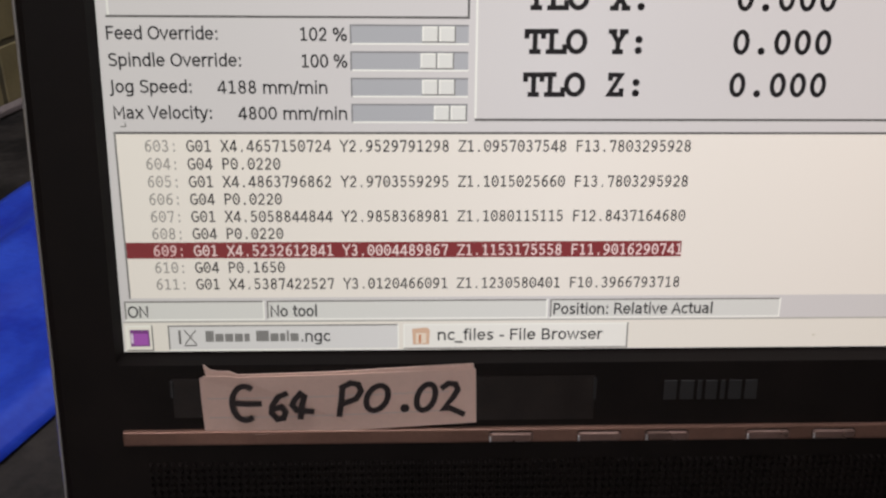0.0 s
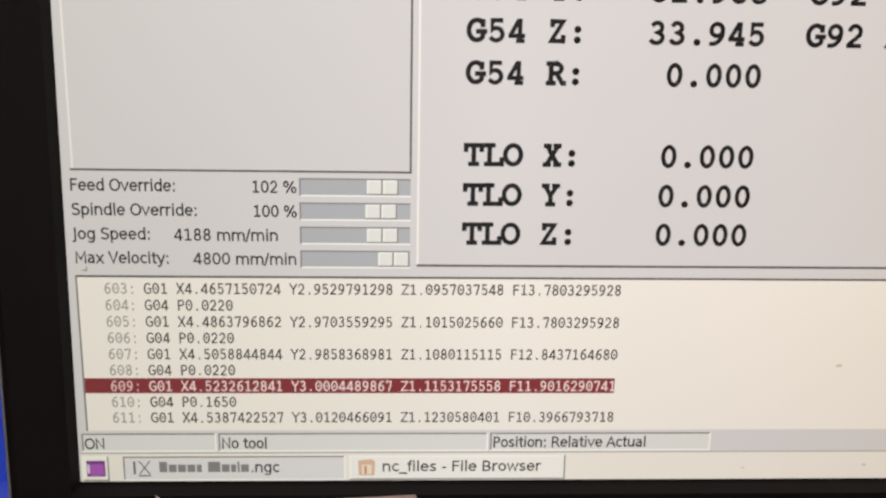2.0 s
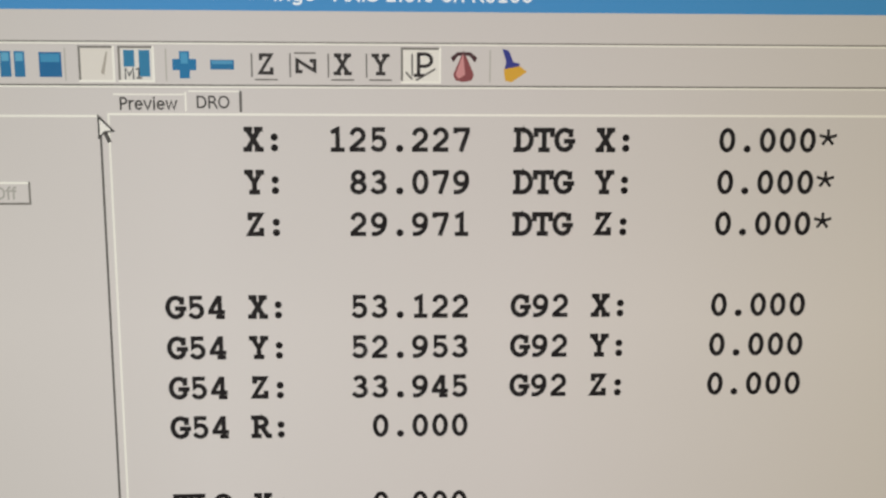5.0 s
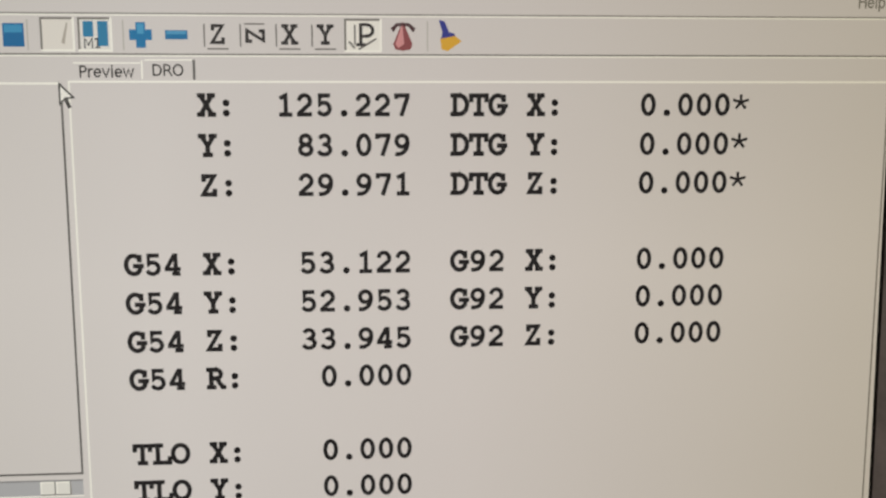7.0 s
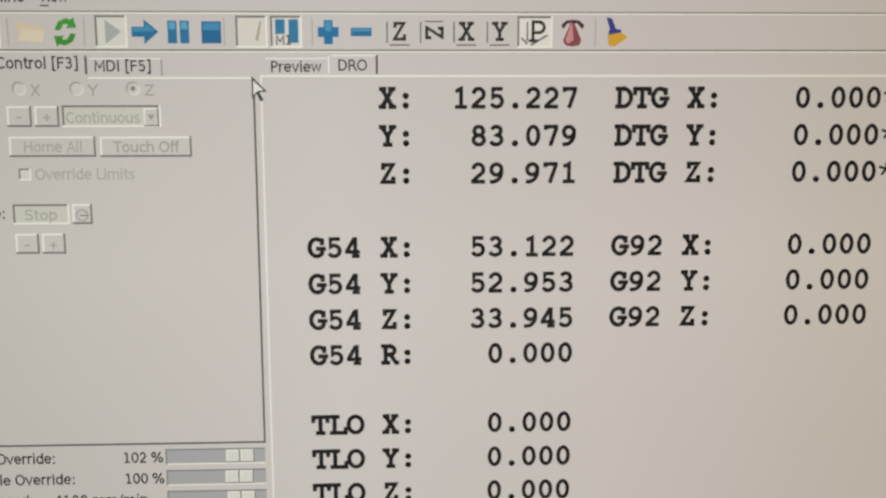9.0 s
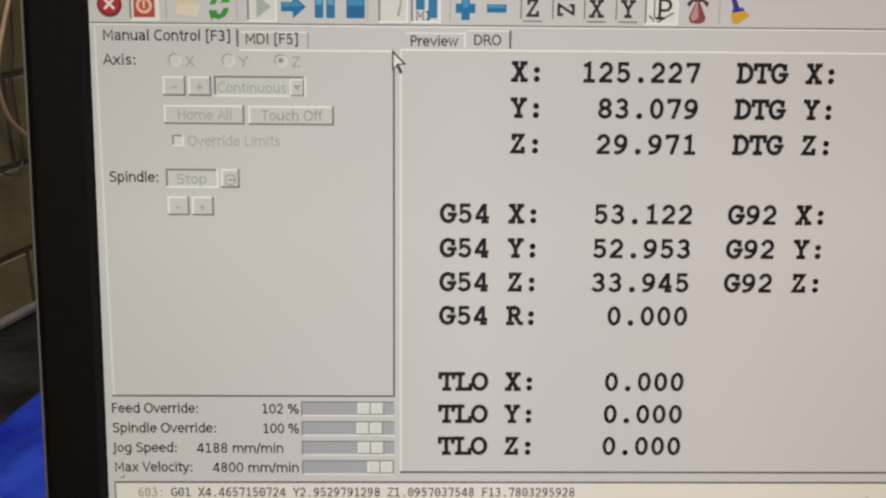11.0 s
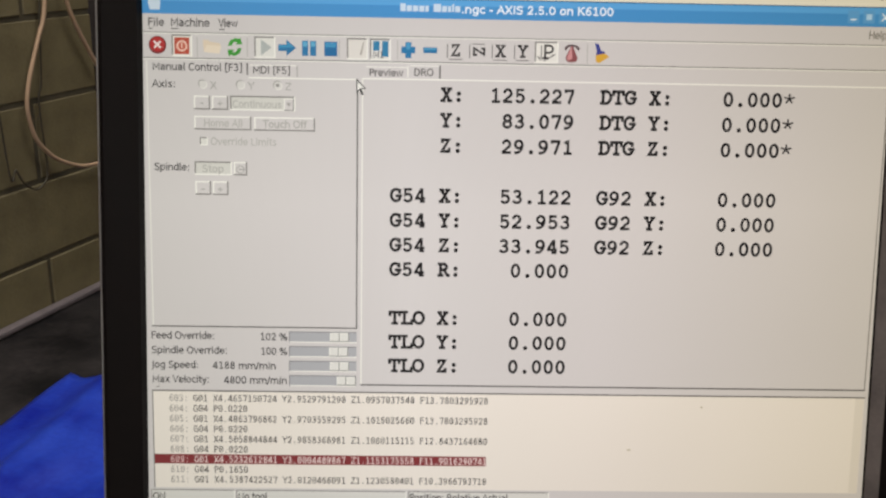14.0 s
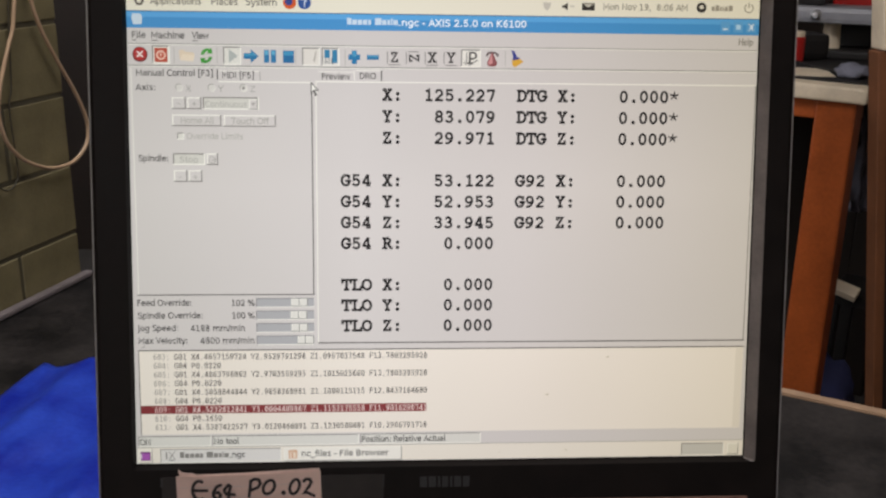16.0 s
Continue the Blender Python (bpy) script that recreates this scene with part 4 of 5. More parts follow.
sunken("speed_button", 57.5, 219.4, 74, 234, GREY, raised=True)
sunken("speed_button", 76, 219.4, 92.5, 234, GREY, raised=True)
patch("minus_mark", 63.5, 227.4, 67.5, 228.4, FAINT, 5)
patch("plus_mark", 81.6, 227.4, 86.4, 228.4, FAINT, 5)
patch("plus_mark", 83.5, 225.4, 84.5, 230.4, FAINT, 5.2)

# override sliders
for i, (word, w1, value, a, b, knob) in enumerate((("Feed Override:", 75, "102 %", 125, 153.5, 200.5), ("Spindle Override:", 88.5, "100 %", 125.5, 153.5, 199.5), ("Jog Speed:", 57, "4188 mm/min", 73, 141, 200.5), ("Max Velocity:", 68.5, "4800 mm/min", 85, 153, 208))):
    v = 387.8 + i * 16.35
    write(word, 7.2, w1, v - 0.4, 7.8, TEXT)
    write(value, a, b, v, 7.8, TEXT)
    patch("slider_trough", 155.8, v - 6, 229.4, v + 6, (167, 166, 168), 2)
    patch("slider_trough_edge", 155.8, v - 6, 229.4, v - 5, (126, 124, 124), 3)
    patch("slider_trough_edge", 155.8, v - 6, 156.8, v + 6, (126, 124, 124), 3.2)
    patch("slider_trough_edge", 155.8, v + 5.2, 229.4, v + 6.2, LIGHT, 3)
    for c in (0, 10.6):
        sunken("slider_knob", knob + c, v - 5, knob + c + 10.4, v + 5, (214, 211, 204), 4, True, 0.9)
patch("sash_grip", 10.5, 445.2, 14, 446, SHADE, 2)
patch("sash_grip", 13.2, 442.8, 14, 446, SHADE, 2.2)

# right notebook: the position readout
write("Preview", 242, 276.5, 102.3, 7.4, (40, 38, 37))
write("DRO", 289, 308.5, 101.3, 7.4, (52, 50, 48))
patch("tab_edge", 315, 94.5, 316.6, 107.5, DARK, 2)
patch("tab_top", 284, 94.3, 315, 95.2, LIGHT, 2)
patch("tab_edge", 281.5, 95, 282.6, 107, LIGHT, 2)
patch("tab_top", 238, 96.3, 281, 97.2, LIGHT, 2)
patch("page_top", 234.5, 108.2, 793, 109.6, LIGHT, 2)
patch("page_left", 233.8, 108.5, 235.2, 440, (226, 223, 214), 2)
patch("page_right", 792.6, 109, 793.8, 441, SHADE, 2)
patch("page_bottom", 234, 440.2, 794, 441.8, DARK, 2)
ROW, FIRST = 26.75, 124.2
for i, text in enumerate(("    X:  125.227  DTG X:    0.000*", "    Y:   83.079  DTG Y:    0.000*", "    Z:   29.971  DTG Z:    0.000*", "", "G54 X:   53.122  G92 X:    0.000", "G54 Y:   52.953  G92 Y:    0.000", "G54 Z:   33.945  G92 Z:    0.000",
                          "G54 R:    0.000", "", "TLO X:    0.000", "TLO Y:    0.000", "TLO Z:    0.000")):
    if text:
        readout(text, 264.4, FIRST + ROW * i)
polygon("pointer", [(228, 108.8), (238.6, 119.6), (233.6, 120.2), (236, 125.6), (233.8, 126.6), (231.4, 121.2), (228, 124.6)], (70, 68, 66), 7)
polygon("pointer_face", [(229.2, 111.8), (236.2, 118.8), (232, 119.2), (229.2, 122)], (226, 223, 216), 8)

# the program listing
patch("listing", 6.4, 449.4, 794, 561, (226, 217, 206), 2)
patch("listing_edge", 6, 448.8, 794.5, 450.3, DARK, 3)
patch("listing_edge", 5.8, 449, 7, 561, (120, 116, 112), 3.2)
patch("listing_scroll_bar", 784, 451, 793.5, 560.5, (216, 207, 195), 3)
LINES = (("603:", "G01 X4.4657150724 Y2.9529791298 Z1.0957037548 F13.7803295928"), ("604:", "G04 P0.0220"), ("605:", "G01 X4.4863796862 Y2.9703559295 Z1.1015025660 F13.7803295928"), ("606:", "G04 P0.0220"),
         ("607:", "G01 X4.5058844844 Y2.9858368981 Z1.1080115115 F12.8437164680"), ("608:", "G04 P0.0220"), ("609:", "G01 X4.5232612841 Y3.0004489867 Z1.1153175558 F11.9016290741"), ("610:", "G04 P0.1650"), ("611:", "G01 X4.5387422527 Y3.0120466091 Z1.1230580401 F10.3966793718"))
for i, (number, code) in enumerate(LINES):
    v = 457.8 + 11.65 * i
    marked = i == 6
    if marked:
        patch("marked_line", 7, v - 5.6, 374, v + 5.4, (124, 46, 48), 3)
    typewritten(number, 24, v, 5.41, 7.3, (214, 180, 176) if marked else (150, 144, 137), 4, "line_number")
    typewritten(code, 50.6, v, 5.41, 7.3, (226, 204, 198) if marked else (44, 40, 39))

# status bar and lower bar
for a, b in ((2, 95), (96.5, 286), (287.5, 446)):
    sunken("status_field", a, 563, b, 577, (208, 205, 198), 2, False, 1.1)
write("ON", 4.5, 17.5, 570.6, 7.8, TEXT)
write("No tool", 99, 130, 570.4, 7.8, TEXT)
write("Position: Relative Actual", 290, 399, 570, 7.8, TEXT)
patch("lower_bar", 0, 578.4, 800, 599.6, (222, 214, 202), 1)
patch("lower_bar_edge", 0, 577.6, 800, 578.6, (168, 163, 154), 2)
sunken("task_button", 1.5, 580.5, 19.5, 599, (226, 220, 206), 2, True, 1.0)
patch("show_desktop_icon", 4.2, 583.5, 17, 595.5, (116, 58, 122), 4)
patch("show_desktop_icon_face", 6.5, 586, 16, 594.5, (158, 84, 166), 5)
patch("show_desktop_icon_bar", 4.8, 586, 6.3, 593, (214, 196, 214), 6)
sunken("task_button", 29.5, 580.5, 185, 599, (208, 204, 200), 2, False, 1.0)
patch("program_icon", 36.5, 584, 38, 594, (96, 92, 88), 4)
for f in (1, -1):
    polygon("program_icon", [(40, 589 - f * 5), (41, 589 - f * 5.2), (48.5, 589 + f * 5), (47.5, 589 + f * 5.2)], (112, 108, 104), 4 + f * 0.1)
patch("program_icon", 40, 594.6, 48.5, 595.6, (84, 80, 78), 4)
for a, b, top in ((54.5, 60, 584.5), (61, 66.5, 586.6), (67.5, 73, 586.6), (74, 79.5, 586.6), (80.5, 84, 586.6), (88.5, 97, 584.5), (98, 103.5, 586.6), (104.5, 108, 586.6), (109, 110.5, 584.5), (111.5, 117, 586.6)):
    patch("unread_writing", a, top, b, 592.4, (124, 121, 117), 4)
write(".ngc", 118.6, 138, 588.6, 7.8, (36, 35, 35))
sunken("task_button", 188, 580.5, 342, 599, (225, 220, 211), 2, True, 1.0)
polygon("folder_window_icon", [(194, 584), (204, 583), (206, 585), (205.5, 595.5), (194.5, 595.5)], (204, 168, 142), 4)
patch("folder_window_icon_face", 196.5, 587, 203.5, 594.5, (222, 204, 184), 5)
patch("folder_window_icon_bar", 198.5, 588, 200, 594, (188, 120, 84), 6)
write("nc_files - File Browser", 211.5, 324, 588.4, 7.8, TEXT)
sunken("workspace_switcher", 716, 581.5, 774, 598.5, (190, 186, 178), 2, False, 1.0)
sunken("waste_bin_icon", 779, 582.5, 794, 598, (214, 208, 194), 2, True, 1.0)
# grime on the glass
for u, v, r in ((533, 512, 2.4), (560, 588, 1.8), (612, 462, 2.0), (471, 590, 1.2)):
    disc("dust_speck", u, v, r, (196, 186, 166), 9, 0.5)

# ---- the paper note on the bezel ----
note = thing("paper_note", "torn ruled paper strip with black marker writing, taped under the screen", "note", TILTED)


def note_sheet(outline, y, thick):
    bm = bmesh.new()
    front = [bm.verts.new((x, y - thick - 0.0005 * math.sin((x + 0.13) * 70), z)) for x, z in outline]
    back = [bm.verts.new((x, y, z)) for x, z in outline]
    bm.faces.new(front[::-1])
    bm.faces.new(back)
    for i in range(len(front)):
        j = (i + 1) % len(front)
        bm.faces.new((front[i], front[j], back[j], back[i]))
    bmesh.ops.recalc_face_normals(bm, faces=bm.faces)
    return bm


under = [(-0.1312, -0.0030), (-0.1318, 0.0001), (-0.1300, -0.0014), (-0.1278, -0.0018), (-0.1252, -0.0018), (-0.1232, -0.0028), (-0.1000, -0.0022), (-0.0800, -0.0011), (-0.0628, -0.0003), (-0.0626, -0.0016), (-0.0629, -0.0100), (-0.1300, -0.0100)]
part("under_sheet", note_sheet(under, -0.0061, 0.0003), PAPER, note)
sheet = [(-0.1328, -0.0036), (-0.1316, -0.0030), (-0.1262, -0.0030), (-0.1232, -0.0033), (-0.0950, -0.0026), (-0.0622, -0.0016), (-0.0618, -0.0169), (-0.0900, -0.0183), (-0.1180, -0.0195), (-0.1322, -0.0200), (-0.1326, -0.0120)]
part("paper_sheet", note_sheet(sheet, -0.0066, 0.0003), PAPER, note)


def note_place(y):
    return lambda p: (p.x, y - 0.0005 * math.sin((p.x + 0.13) * 70), p.y)


def pen(name, lines, width, material, y):
    bm = bmesh.new()
    for i, line in enumerate(lines):
        stroke(bm, line, width, note_place(y - 0.00001 * i))
    part(name, bm, material, note)


for k, (a, b) in enumerate(((-0.0092, -0.0078), (-0.0146, -0.0132))):
    pen("ruled_line", [[(-0.131 + i * 0.0069, a + (b - a) * i / 10) for i in range(11)]], 0.00022, RULE, -0.00705)


def scrawl(cx, cz, rx, rz, a0, a1, lean=0.0, n=16):
    return [(cx + x + lean * y, cz + y) for x, y in arc(0, 0, rx, rz, a0, a1, n)]


WRITE = 0.00155
marks = [("handwritten_letter", [scrawl(-0.1215, -0.0104, 0.0033, 0.0048, 60, 300), [(-0.1245, -0.0104), (-0.1210, -0.0106), (-0.1176, -0.0105)]]),
         ("handwritten_digit", [[(-0.1108, -0.0076), (-0.1130, -0.0086), (-0.1146, -0.0112), (-0.1148, -0.0132), (-0.1134, -0.0149), (-0.1118, -0.0146), (-0.1112, -0.0128), (-0.1122, -0.0115), (-0.1142, -0.0120)]]),
         ("handwritten_digit", [[(-0.1070, -0.0074), (-0.1088, -0.0094), (-0.1094, -0.0108), (-0.1084, -0.0124), (-0.1042, -0.0128)], [(-0.1062, -0.0082), (-0.1070, -0.0112), (-0.1074, -0.0146)]]),
         ("handwritten_letter", [[(-0.0964, -0.0060), (-0.0968, -0.0100), (-0.0974, -0.0140)], [(-0.0968, -0.0062), (-0.0944, -0.0049), (-0.0924, -0.0053), (-0.0917, -0.0072), (-0.0930, -0.0094), (-0.0962, -0.0106)]]),
         ("handwritten_digit", [scrawl(-0.0876, -0.0093, 0.0027, 0.0035, 60, 420, 0.25, 22)]),
         ("handwritten_point", [scrawl(-0.0805, -0.0124, 0.0004, 0.0004, 0, 360, 0, 10)]),
         ("handwritten_digit", [scrawl(-0.0750, -0.0094, 0.0023, 0.0037, 60, 420, 0.22, 22)]),
         ("handwritten_digit", [[(-0.0708, -0.0068), (-0.0692, -0.0056), (-0.0674, -0.0058), (-0.0668, -0.0074), (-0.0680, -0.0096), (-0.0704, -0.0128), (-0.0688, -0.0126), (-0.0652, -0.0144)]])]
for name, lines in marks:
    pen(name, lines, WRITE, INK, -0.0072)

for x0, z0, x1, z1 in ((-0.0622, -0.0165, -0.0310, -0.0040), (-0.1400, -0.0150, -0.1329, -0.0040)):
    tape = thing("sticky_tape", "strip of clear tape browned with age on the black bezel", "tape", TILTED, "tape on the bezel")
    part("tape_film", box(x0, -0.00618, z0, x1, -0.00602, z1), TAPE, tape)
    end = x1 if x1 > -0.05 else x0
    part("lifted_end", prism([(end - 0.0004, -0.0068), (end + 0.0003, -0.0068), (end + 0.0003, -0.0060), (end - 0.0004, -0.0060)], z0 + 0.006, z1 - 0.0005), BADGE, tape, "pale curled end of the tape")

# ---- the blue sheet on the desk ----
sheet_ob = bmesh.new()
cols, rows_ = 34, 60
NEAR = (-0.78, -0.60)
grid = []
for i in range(cols + 1):
    line = []
    for j in range(rows_ + 1):
        f = i / cols
        far = -0.131 - 0.006 * math.exp(-((f - 0.08) / 0.05) ** 2) + min(0.055, 0.2 * max(0.0, f - 0.10)) + 0.003 * noise.noise((f * 9, 0, 5))
        near = NEAR[0] + (NEAR[1] - NEAR[0]) * f + 0.004 * noise.noise((f * 7, 3, 5))
        s = near + (far - near) * j / rows_
        d = 0.132 + 0.212 * f + (1 - f) * (0.13 * (far - s) + 0.005 * noise.noise((j * 0.13, 7, 2)))
        z = DESK + 0.007 + 0.004 * math.sin(i * 0.42 + j * 0.06) + 0.003 * noise.noise((i * 0.21, j * 0.16, 1.0)) + 0.006 * math.exp(-((i / cols - 0.22 - 0.003 * (rows_ - j)) / 0.05) ** 2)
        edge = min(i, cols - i, rows_ - j) / 3.0
        z = DESK + 0.0016 + (z - DESK - 0.0016) * min(1.0, edge + 0.15)
        line.append(sheet_ob.verts.new(on_wall(s, d, max(z, DESK + 0.0012))))
    grid.append(line)
for i in range(cols):
    for j in range(rows_):
        sheet_ob.faces.new((grid[i][j], grid[i + 1][j], grid[i + 1][j + 1], grid[i][j + 1]))
bmesh.ops.recalc_face_normals(sheet_ob, faces=sheet_ob.faces)
bmesh.ops.solidify(sheet_ob, geom=list(sheet_ob.faces), thickness=0.0009)
blue = finish("plastic_sheet", sheet_ob, TARP, None, True)
tagged(blue, "creased bright blue plastic sheet lying on the black desk", "sheet")

# ---- cables hanging at the brick wall ----
def wall_cable(name, points, radius, material, label):
    ob = finish(name, tube([on_wall(s, d, SILL + z) for s, d, z in points], radius), material, None, True)
    return tagged(ob, label, "cable")


wall_cable("hanging_cable", [(0.050, 0.010, 1.25), (0.045, 0.010, 0.55), (0.036, 0.010, 0.25), (0.022, 0.010, 0.157), (0.010, 0.010, 0.129), (-0.002, 0.010, 0.105), (-0.013, 0.010, 0.080), (-0.018, 0.010, 0.056), (-0.013, 0.010, 0.030), (-0.003, 0.010, 0.014), (0.018, 0.010, -0.004),
                             (0.057, 0.010, -0.020), (0.096, 0.010, -0.021), (0.122, 0.010, -0.008), (0.131, 0.010, 0.010), (0.128, 0.010, 0.032), (0.110, 0.010, 0.067), (0.083, 0.010, 0.108), (0.060, 0.010, 0.150), (0.051, 0.010, 0.19), (0.047, 0.010, 0.27), (0.050, 0.010, 0.55), (0.056, 0.010, 1.25)], 0.0023, CABLE, "beige cable hanging in a loop at the green brick wall")
wall_cable("hanging_cable", [(0.045, 0.006, 1.25), (0.035, 0.006, 0.40), (0.014, 0.006, 0.11), (0.004, 0.006, 0.060), (0.006, 0.006, -0.010), (0.000, 0.006, -0.026), (-0.014, 0.006, -0.031), (-0.030, 0.006, -0.020), (-0.039, 0.006, -0.004), (-0.051, 0.006, 0.02), (-0.062, 0.006, 0.40), (-0.066, 0.006, 1.25)], 0.0011, CABLE_DARK, "thin dark cable hanging in a loop at the brick wall")

# ---- beyond the desk: a timber bench with clutter ----
bench = thing("timber_bench", "orange-stained timber bench with a worn cream top", "bench", pose(0.876, 1.565, 0, 0, 0, -40))
TOP = SILL - 0.065
part("bench_top", box(-0.85, -0.015, TOP, 0.105, 0.60, TOP + 0.032, 0.006), CREAM, bench, "worn cream board top")
# rear legs are near-black instead of orange: shade put into their colour
for x, y in ((0.0, 0.0), (-0.83, 0.0), (0.0, 0.50), (-0.83, 0.50)):
    part("leg", box(x, y, 0, x + 0.083, y + 0.06, TOP, 0.006), PANELLING if y else ORANGE, bench, "rear leg coloured dark for the shade under the bench" if y else "")
part("front_rail", box(-0.747, 0.008, TOP - 0.042, 0.0, 0.035, TOP, 0.004), ORANGE, bench)
part("back_rail", box(-0.747, 0.52, TOP - 0.055, 0.0, 0.55, TOP, 0.004), ORANGE, bench)
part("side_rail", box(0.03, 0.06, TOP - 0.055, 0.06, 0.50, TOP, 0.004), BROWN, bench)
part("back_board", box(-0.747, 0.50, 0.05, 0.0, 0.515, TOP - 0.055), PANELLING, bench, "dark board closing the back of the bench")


def lathe(rings_, sides=22, x=0.0, y=0.0):
    return loft([[(x + r * math.cos(2 * math.pi * i / sides), y + r * math.sin(2 * math.pi * i / sides), z) for i in range(sides)] for r, z in rings_])


def lump(rx, ry, rz, seed, rough_):
    """A slumped soft shape that stands on z = 0."""
    bm = bmesh.new()
    bmesh.ops.create_icosphere(bm, subdivisions=3, radius=1)
    for v in bm.verts:
        k = 1 + rough_ * noise.noise(v.co * 1.9 + Vector((seed, 0, 0)))
        v.co = Vector((v.co.x * rx * k, v.co.y * ry * k, rz + max(-rz, v.co.z * rz * 1.3 * k)))
    return bm


mat = finish("rubber_mat", box(-0.70, 0.045, 0.0, 0.098, 0.58, 0.003, 0.001), DARKTHING)
mat.matrix_world = pose(0.876, 1.565, TOP + 0.032, 0, 0, -40)
tagged(mat, "black rubber mat covering most of the bench top", "mat")
ON = TOP + 0.035
t = thing("machine_unit", "grey enamelled machine unit with a bright metal knob", "machine", pose(1.104, 2.03, ON, 0, 0, -30))
part("base", box(-0.13, -0.07, 0.0, 0.10, 0.08, 0.022, 0.006), DARKTHING, t)
part("column", lathe(((0.024, 0.022), (0.022, 0.05), (0.02, 0.075), (0.022, 0.095))), CREAM, t, "pale worn column")
part("head", box(-0.17, -0.07, 0.085, 0.11, 0.08, 0.125, 0.012), GREYMETAL, t)
part("cover", box(-0.15, -0.03, 0.125, -0.02, 0.06, 0.165, 0.012), DARKTHING, t)
part("knob", loft([[(-0.035 + r * math.cos(a), y, 0.106 + r * math.sin(a)) for a in [2 * math.pi * i / 16 for i in range(16)]] for r, y in ((0.013, -0.068), (0.013, -0.082), (0.007, -0.088))]), CHROME, t, "bright metal knob")
t = thing("drink_can", "small red can with a pale lid standing on the bench", "can", pose(0.964, 1.913, ON))
part("body", lathe(((0.020, 0.0), (0.023, 0.003), (0.023, 0.056), (0.020, 0.060))), RED, t)
part("lid", lathe(((0.020, 0.060), (0.021, 0.064), (0.021, 0.071), (0.017, 0.073))), CREAM, t)
t = thing("toolbox", "black toolbox with a red lid at the back of the bench", "toolbox", pose(1.215, 2.12, ON, 0, 0, -40))
part("body", box(-0.055, -0.06, 0.0, 0.06, 0.06, 0.095, 0.006), DARKTHING, t)
part("lid", box(-0.058, -0.063, 0.096, 0.063, 0.063, 0.15, 0.010), RED, t, "red lid")
part("handle", box(-0.03, -0.006, 0.15, 0.03, 0.006, 0.165, 0.003), DARKTHING, t)
t = thing("motor", "small black motor lying on the bench", "motor", pose(1.014, 1.97, ON, 0, 0, 20))
part("housing", box(-0.045, -0.04, 0.0, 0.045, 0.04, 0.065, 0.018), DARKTHING, t)
part("end_cap", box(-0.058, -0.022, 0.012, -0.046, 0.022, 0.052, 0.008), GREYMETAL, t)
ob = finish("paper_sheet", box(-0.05, -0.07, 0.0, 0.05, 0.07, 0.0015), CREAM)
ob.matrix_world = pose(0.918, 1.722, ON, 0, 0, -15)
tagged(ob, "pale sheet of paper lying on the mat", "paper")
ob = finish("steel_rule", box(-0.12, -0.010, 0.0, 0.12, 0.010, 0.004, 0.0008), DARKTHING)
ob.matrix_world = pose(0.975, 1.762, ON + 0.002, 0, 0, -80)
tagged(ob, "long dark steel rule lying on the cream bench top", "rule")
ob = finish("rag", lump(0.032, 0.04, 0.013, 4.0, 0.4), GREYCLOTH, None, True)
ob.matrix_world = pose(0.984, 1.642, ON)
tagged(ob, "crumpled blue-grey rag on the bench top", "rag")


def hanging_cloth(name, label, material, m, width, height, waves, depth):
    bm = bmesh.new()
    rows = []
    for j in range(25):
        z = height * j / 24
        rows.append([bm.verts.new((width * (i / 16 - 0.5) * (0.75 + 0.25 * j / 24), depth * math.sin(waves * i + 0.25 * j) + 0.012 * noise.noise((i * 0.4, j * 0.3, 2)), z)) for i in range(17)])
    for a, b in zip(rows, rows[1:]):
        for i in range(16):
            bm.faces.new((a[i], a[i + 1], b[i + 1], b[i]))
    bmesh.ops.solidify(bm, geom=list(bm.faces), thickness=0.004)
    ob = finish(name, bm, material, None, True)
    ob.matrix_world = m
    return tagged(ob, label, "cloth")


hanging_cloth("hanging_cloth", "grey cloth hanging at the end of the bench", GREYCLOTH, pose(1.057, 1.662, TOP - 0.27, 0, 0, 20), 0.075, 0.27, 0.9, 0.012)
ob = finish("cloth_bag", lump(0.075, 0.085, 0.092, 9.0, 0.3), NAVY, None, True)
ob.matrix_world = pose(1.063, 1.715, 0)
tagged(ob, "slumped navy cloth bag on the floor beside the bench", "bag")
stool = thing("low_stool", "low dark stool with a cream painted rail beside the bench", "stool", pose(1.058, 1.70, 0, 0, 0, -40))
rail = box(-0.040, 0.0, -0.010, 0.042, 0.034, 0.010, 0.003)
bmesh.ops.transform(rail, matrix=pose(0, -0.02, 0.380, 28, 12, 0), verts=rail.verts)
part("rail", rail, CREAM, stool, "cream painted sagging front rail")
part("seat", box(-0.036, 0.022, 0.336, 0.16, 0.2, 0.364, 0.006), DARKTHING, stool)
for x in (-0.03, 0.13):
    for y in (0.025, 0.17):
        part("leg", box(x, y, 0, x + 0.026, y + 0.026, 0.336, 0.003), DARKTHING, stool)

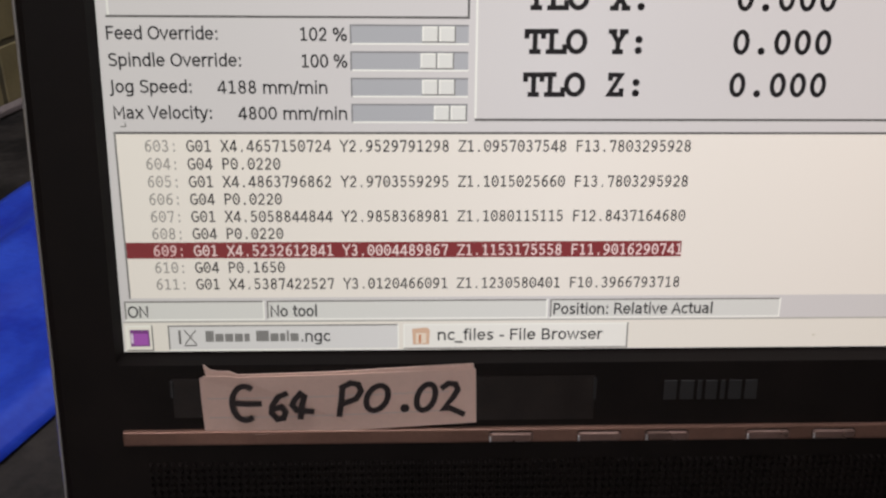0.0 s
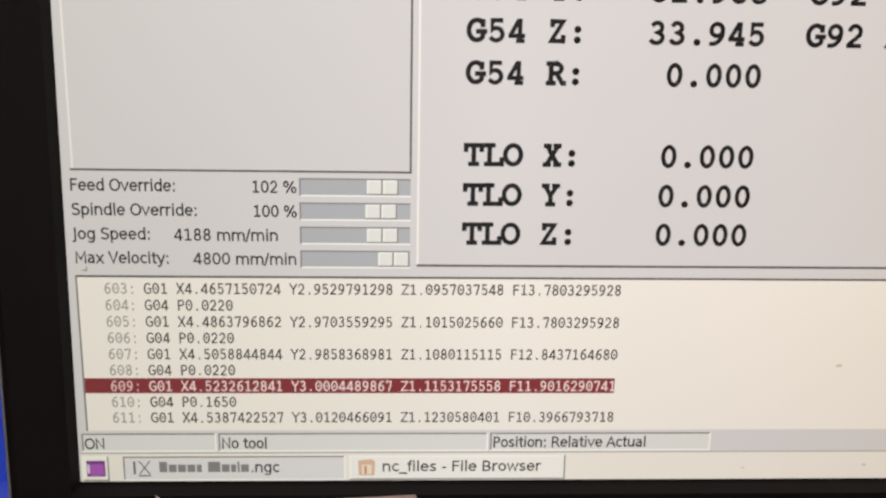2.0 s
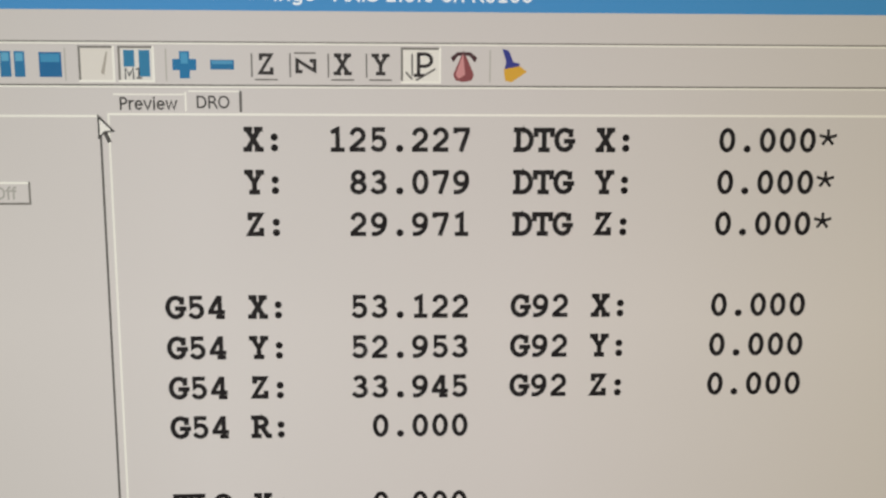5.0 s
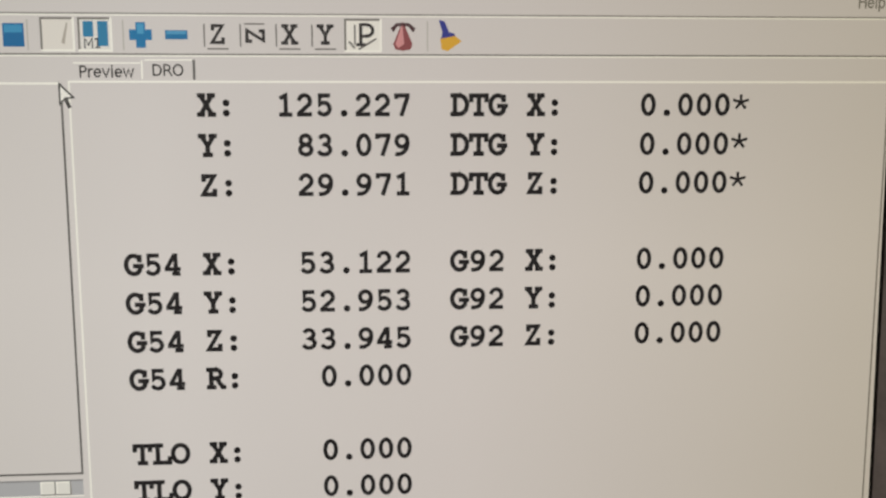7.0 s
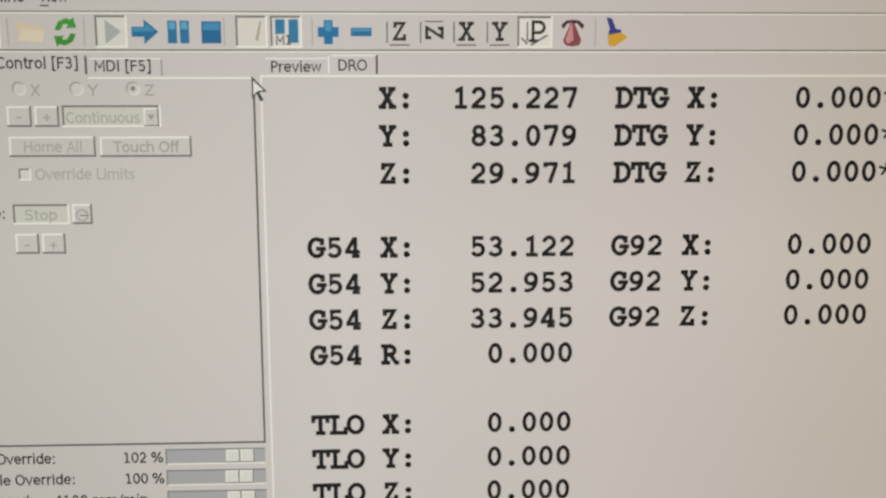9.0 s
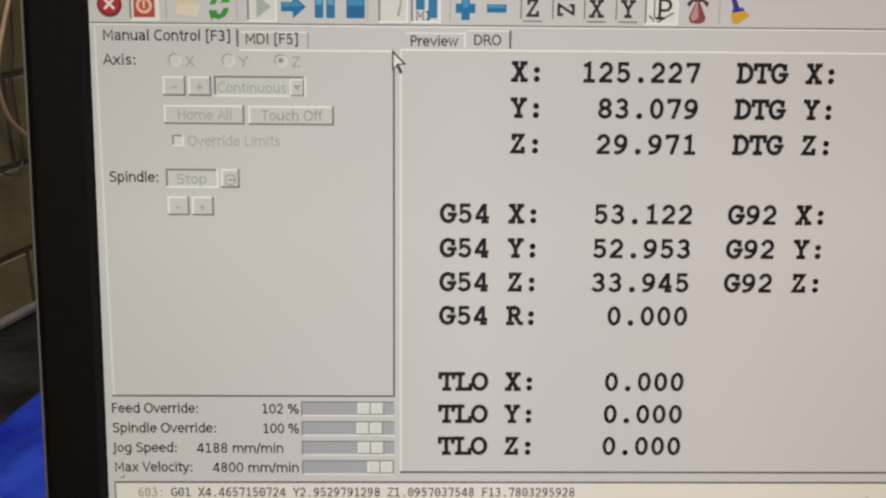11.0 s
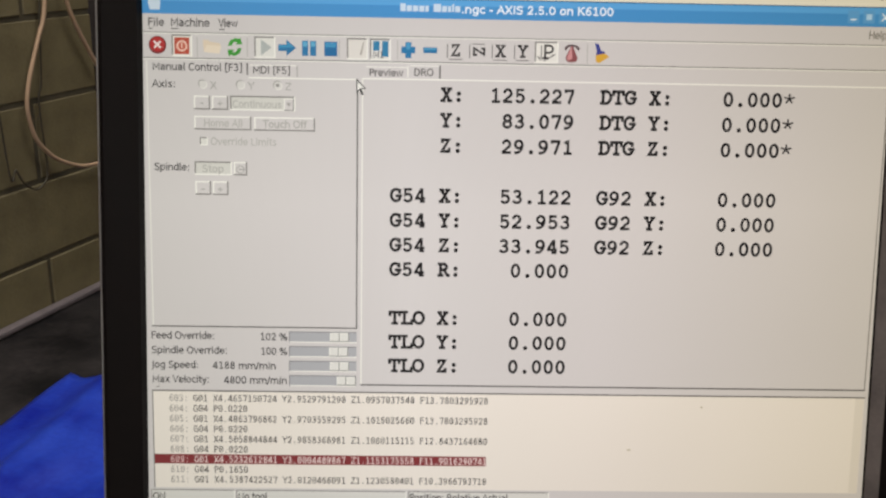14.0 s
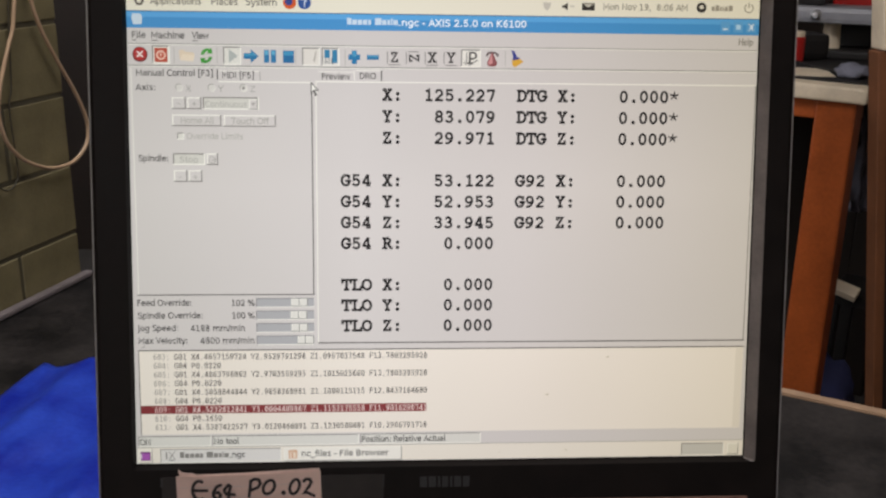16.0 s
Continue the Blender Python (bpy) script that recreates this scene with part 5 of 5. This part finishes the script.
# leaning boards at the side
board = thing("leaning_boards", "brown stained timber boards leaning together beside the desk", "board", pose(0.889, 1.112, 0, 0, -8.2, 0))
part("plank", box(0.0165, -0.004, 0.0, 0.034, 0.03, 1.015, 0.003), BROWN, board)
part("plank", box(0.0345, 0.002, 0.0, 0.046, 0.03, 1.015, 0.003), PANELLING, board)
part("plank", box(0.0465, -0.006, 0.0, 0.052, 0.03, 1.015, 0.001), ORANGE, board)
part("plank", box(0.0525, -0.002, 0.0, 0.22, 0.03, 1.015, 0.003), TAN, board, "tan stained wide plank")
part("end_board", box(0.022, -0.008, 1.016, 0.22, 0.034, 1.42, 0.004), CREAM, board, "cream painted upper board")

# ---- the painted brick wall, brick by brick ----
wall = tagged(finish("wall_brick", box(-1.7, 0.0012, 0.0, 0.102, 0.105, 2.5), MORTAR), "dull green painted brick wall with recessed joints", "wall", kind="structure")
wall.matrix_world = WALL
COURSE, LONG, JOINT = 0.086, 0.24, 0.0044
_brick = {}


def brick(a, b, z):
    length = round(b - a, 4)
    if length not in _brick:
        bm = box(0, 0, 0, length, 0.10, COURSE - JOINT, 0.0016, segments=1)
        me = bpy.data.meshes.new("brick")
        bm.normal_update()
        bm.to_mesh(me)
        bm.free()
        me.materials.append(BRICK)
        _brick[length] = me
    ob = new("brick", _brick[length])
    ob.parent = wall
    ob.location = (a, random.uniform(-0.0006, 0.0006), z)


first = 0.983 - 11 * COURSE
for row in range(-1, 30):
    z = first + row * COURSE + JOINT / 2
    if z < 0 or z > 2.5 - COURSE:
        continue
    edge = 0.105
    joint = -0.12 if row % 2 else 0.0
    while edge > -1.65:
        start = max(joint if joint < edge - 0.01 else edge - LONG, -1.68)
        brick(start + JOINT / 2, edge - (JOINT / 2 if edge < 0.1 else 0), z)
        edge, joint = start, start - LONG
bead = finish("trim", box(-1.68, -0.013, DESK + 0.0012, 0.112, -0.0015, DESK + 0.0075, 0.0018), SEAL)
bead.matrix_world = WALL
tagged(bead, "pale grey bead along the foot of the brick wall on the desk", "trim", kind="structure")
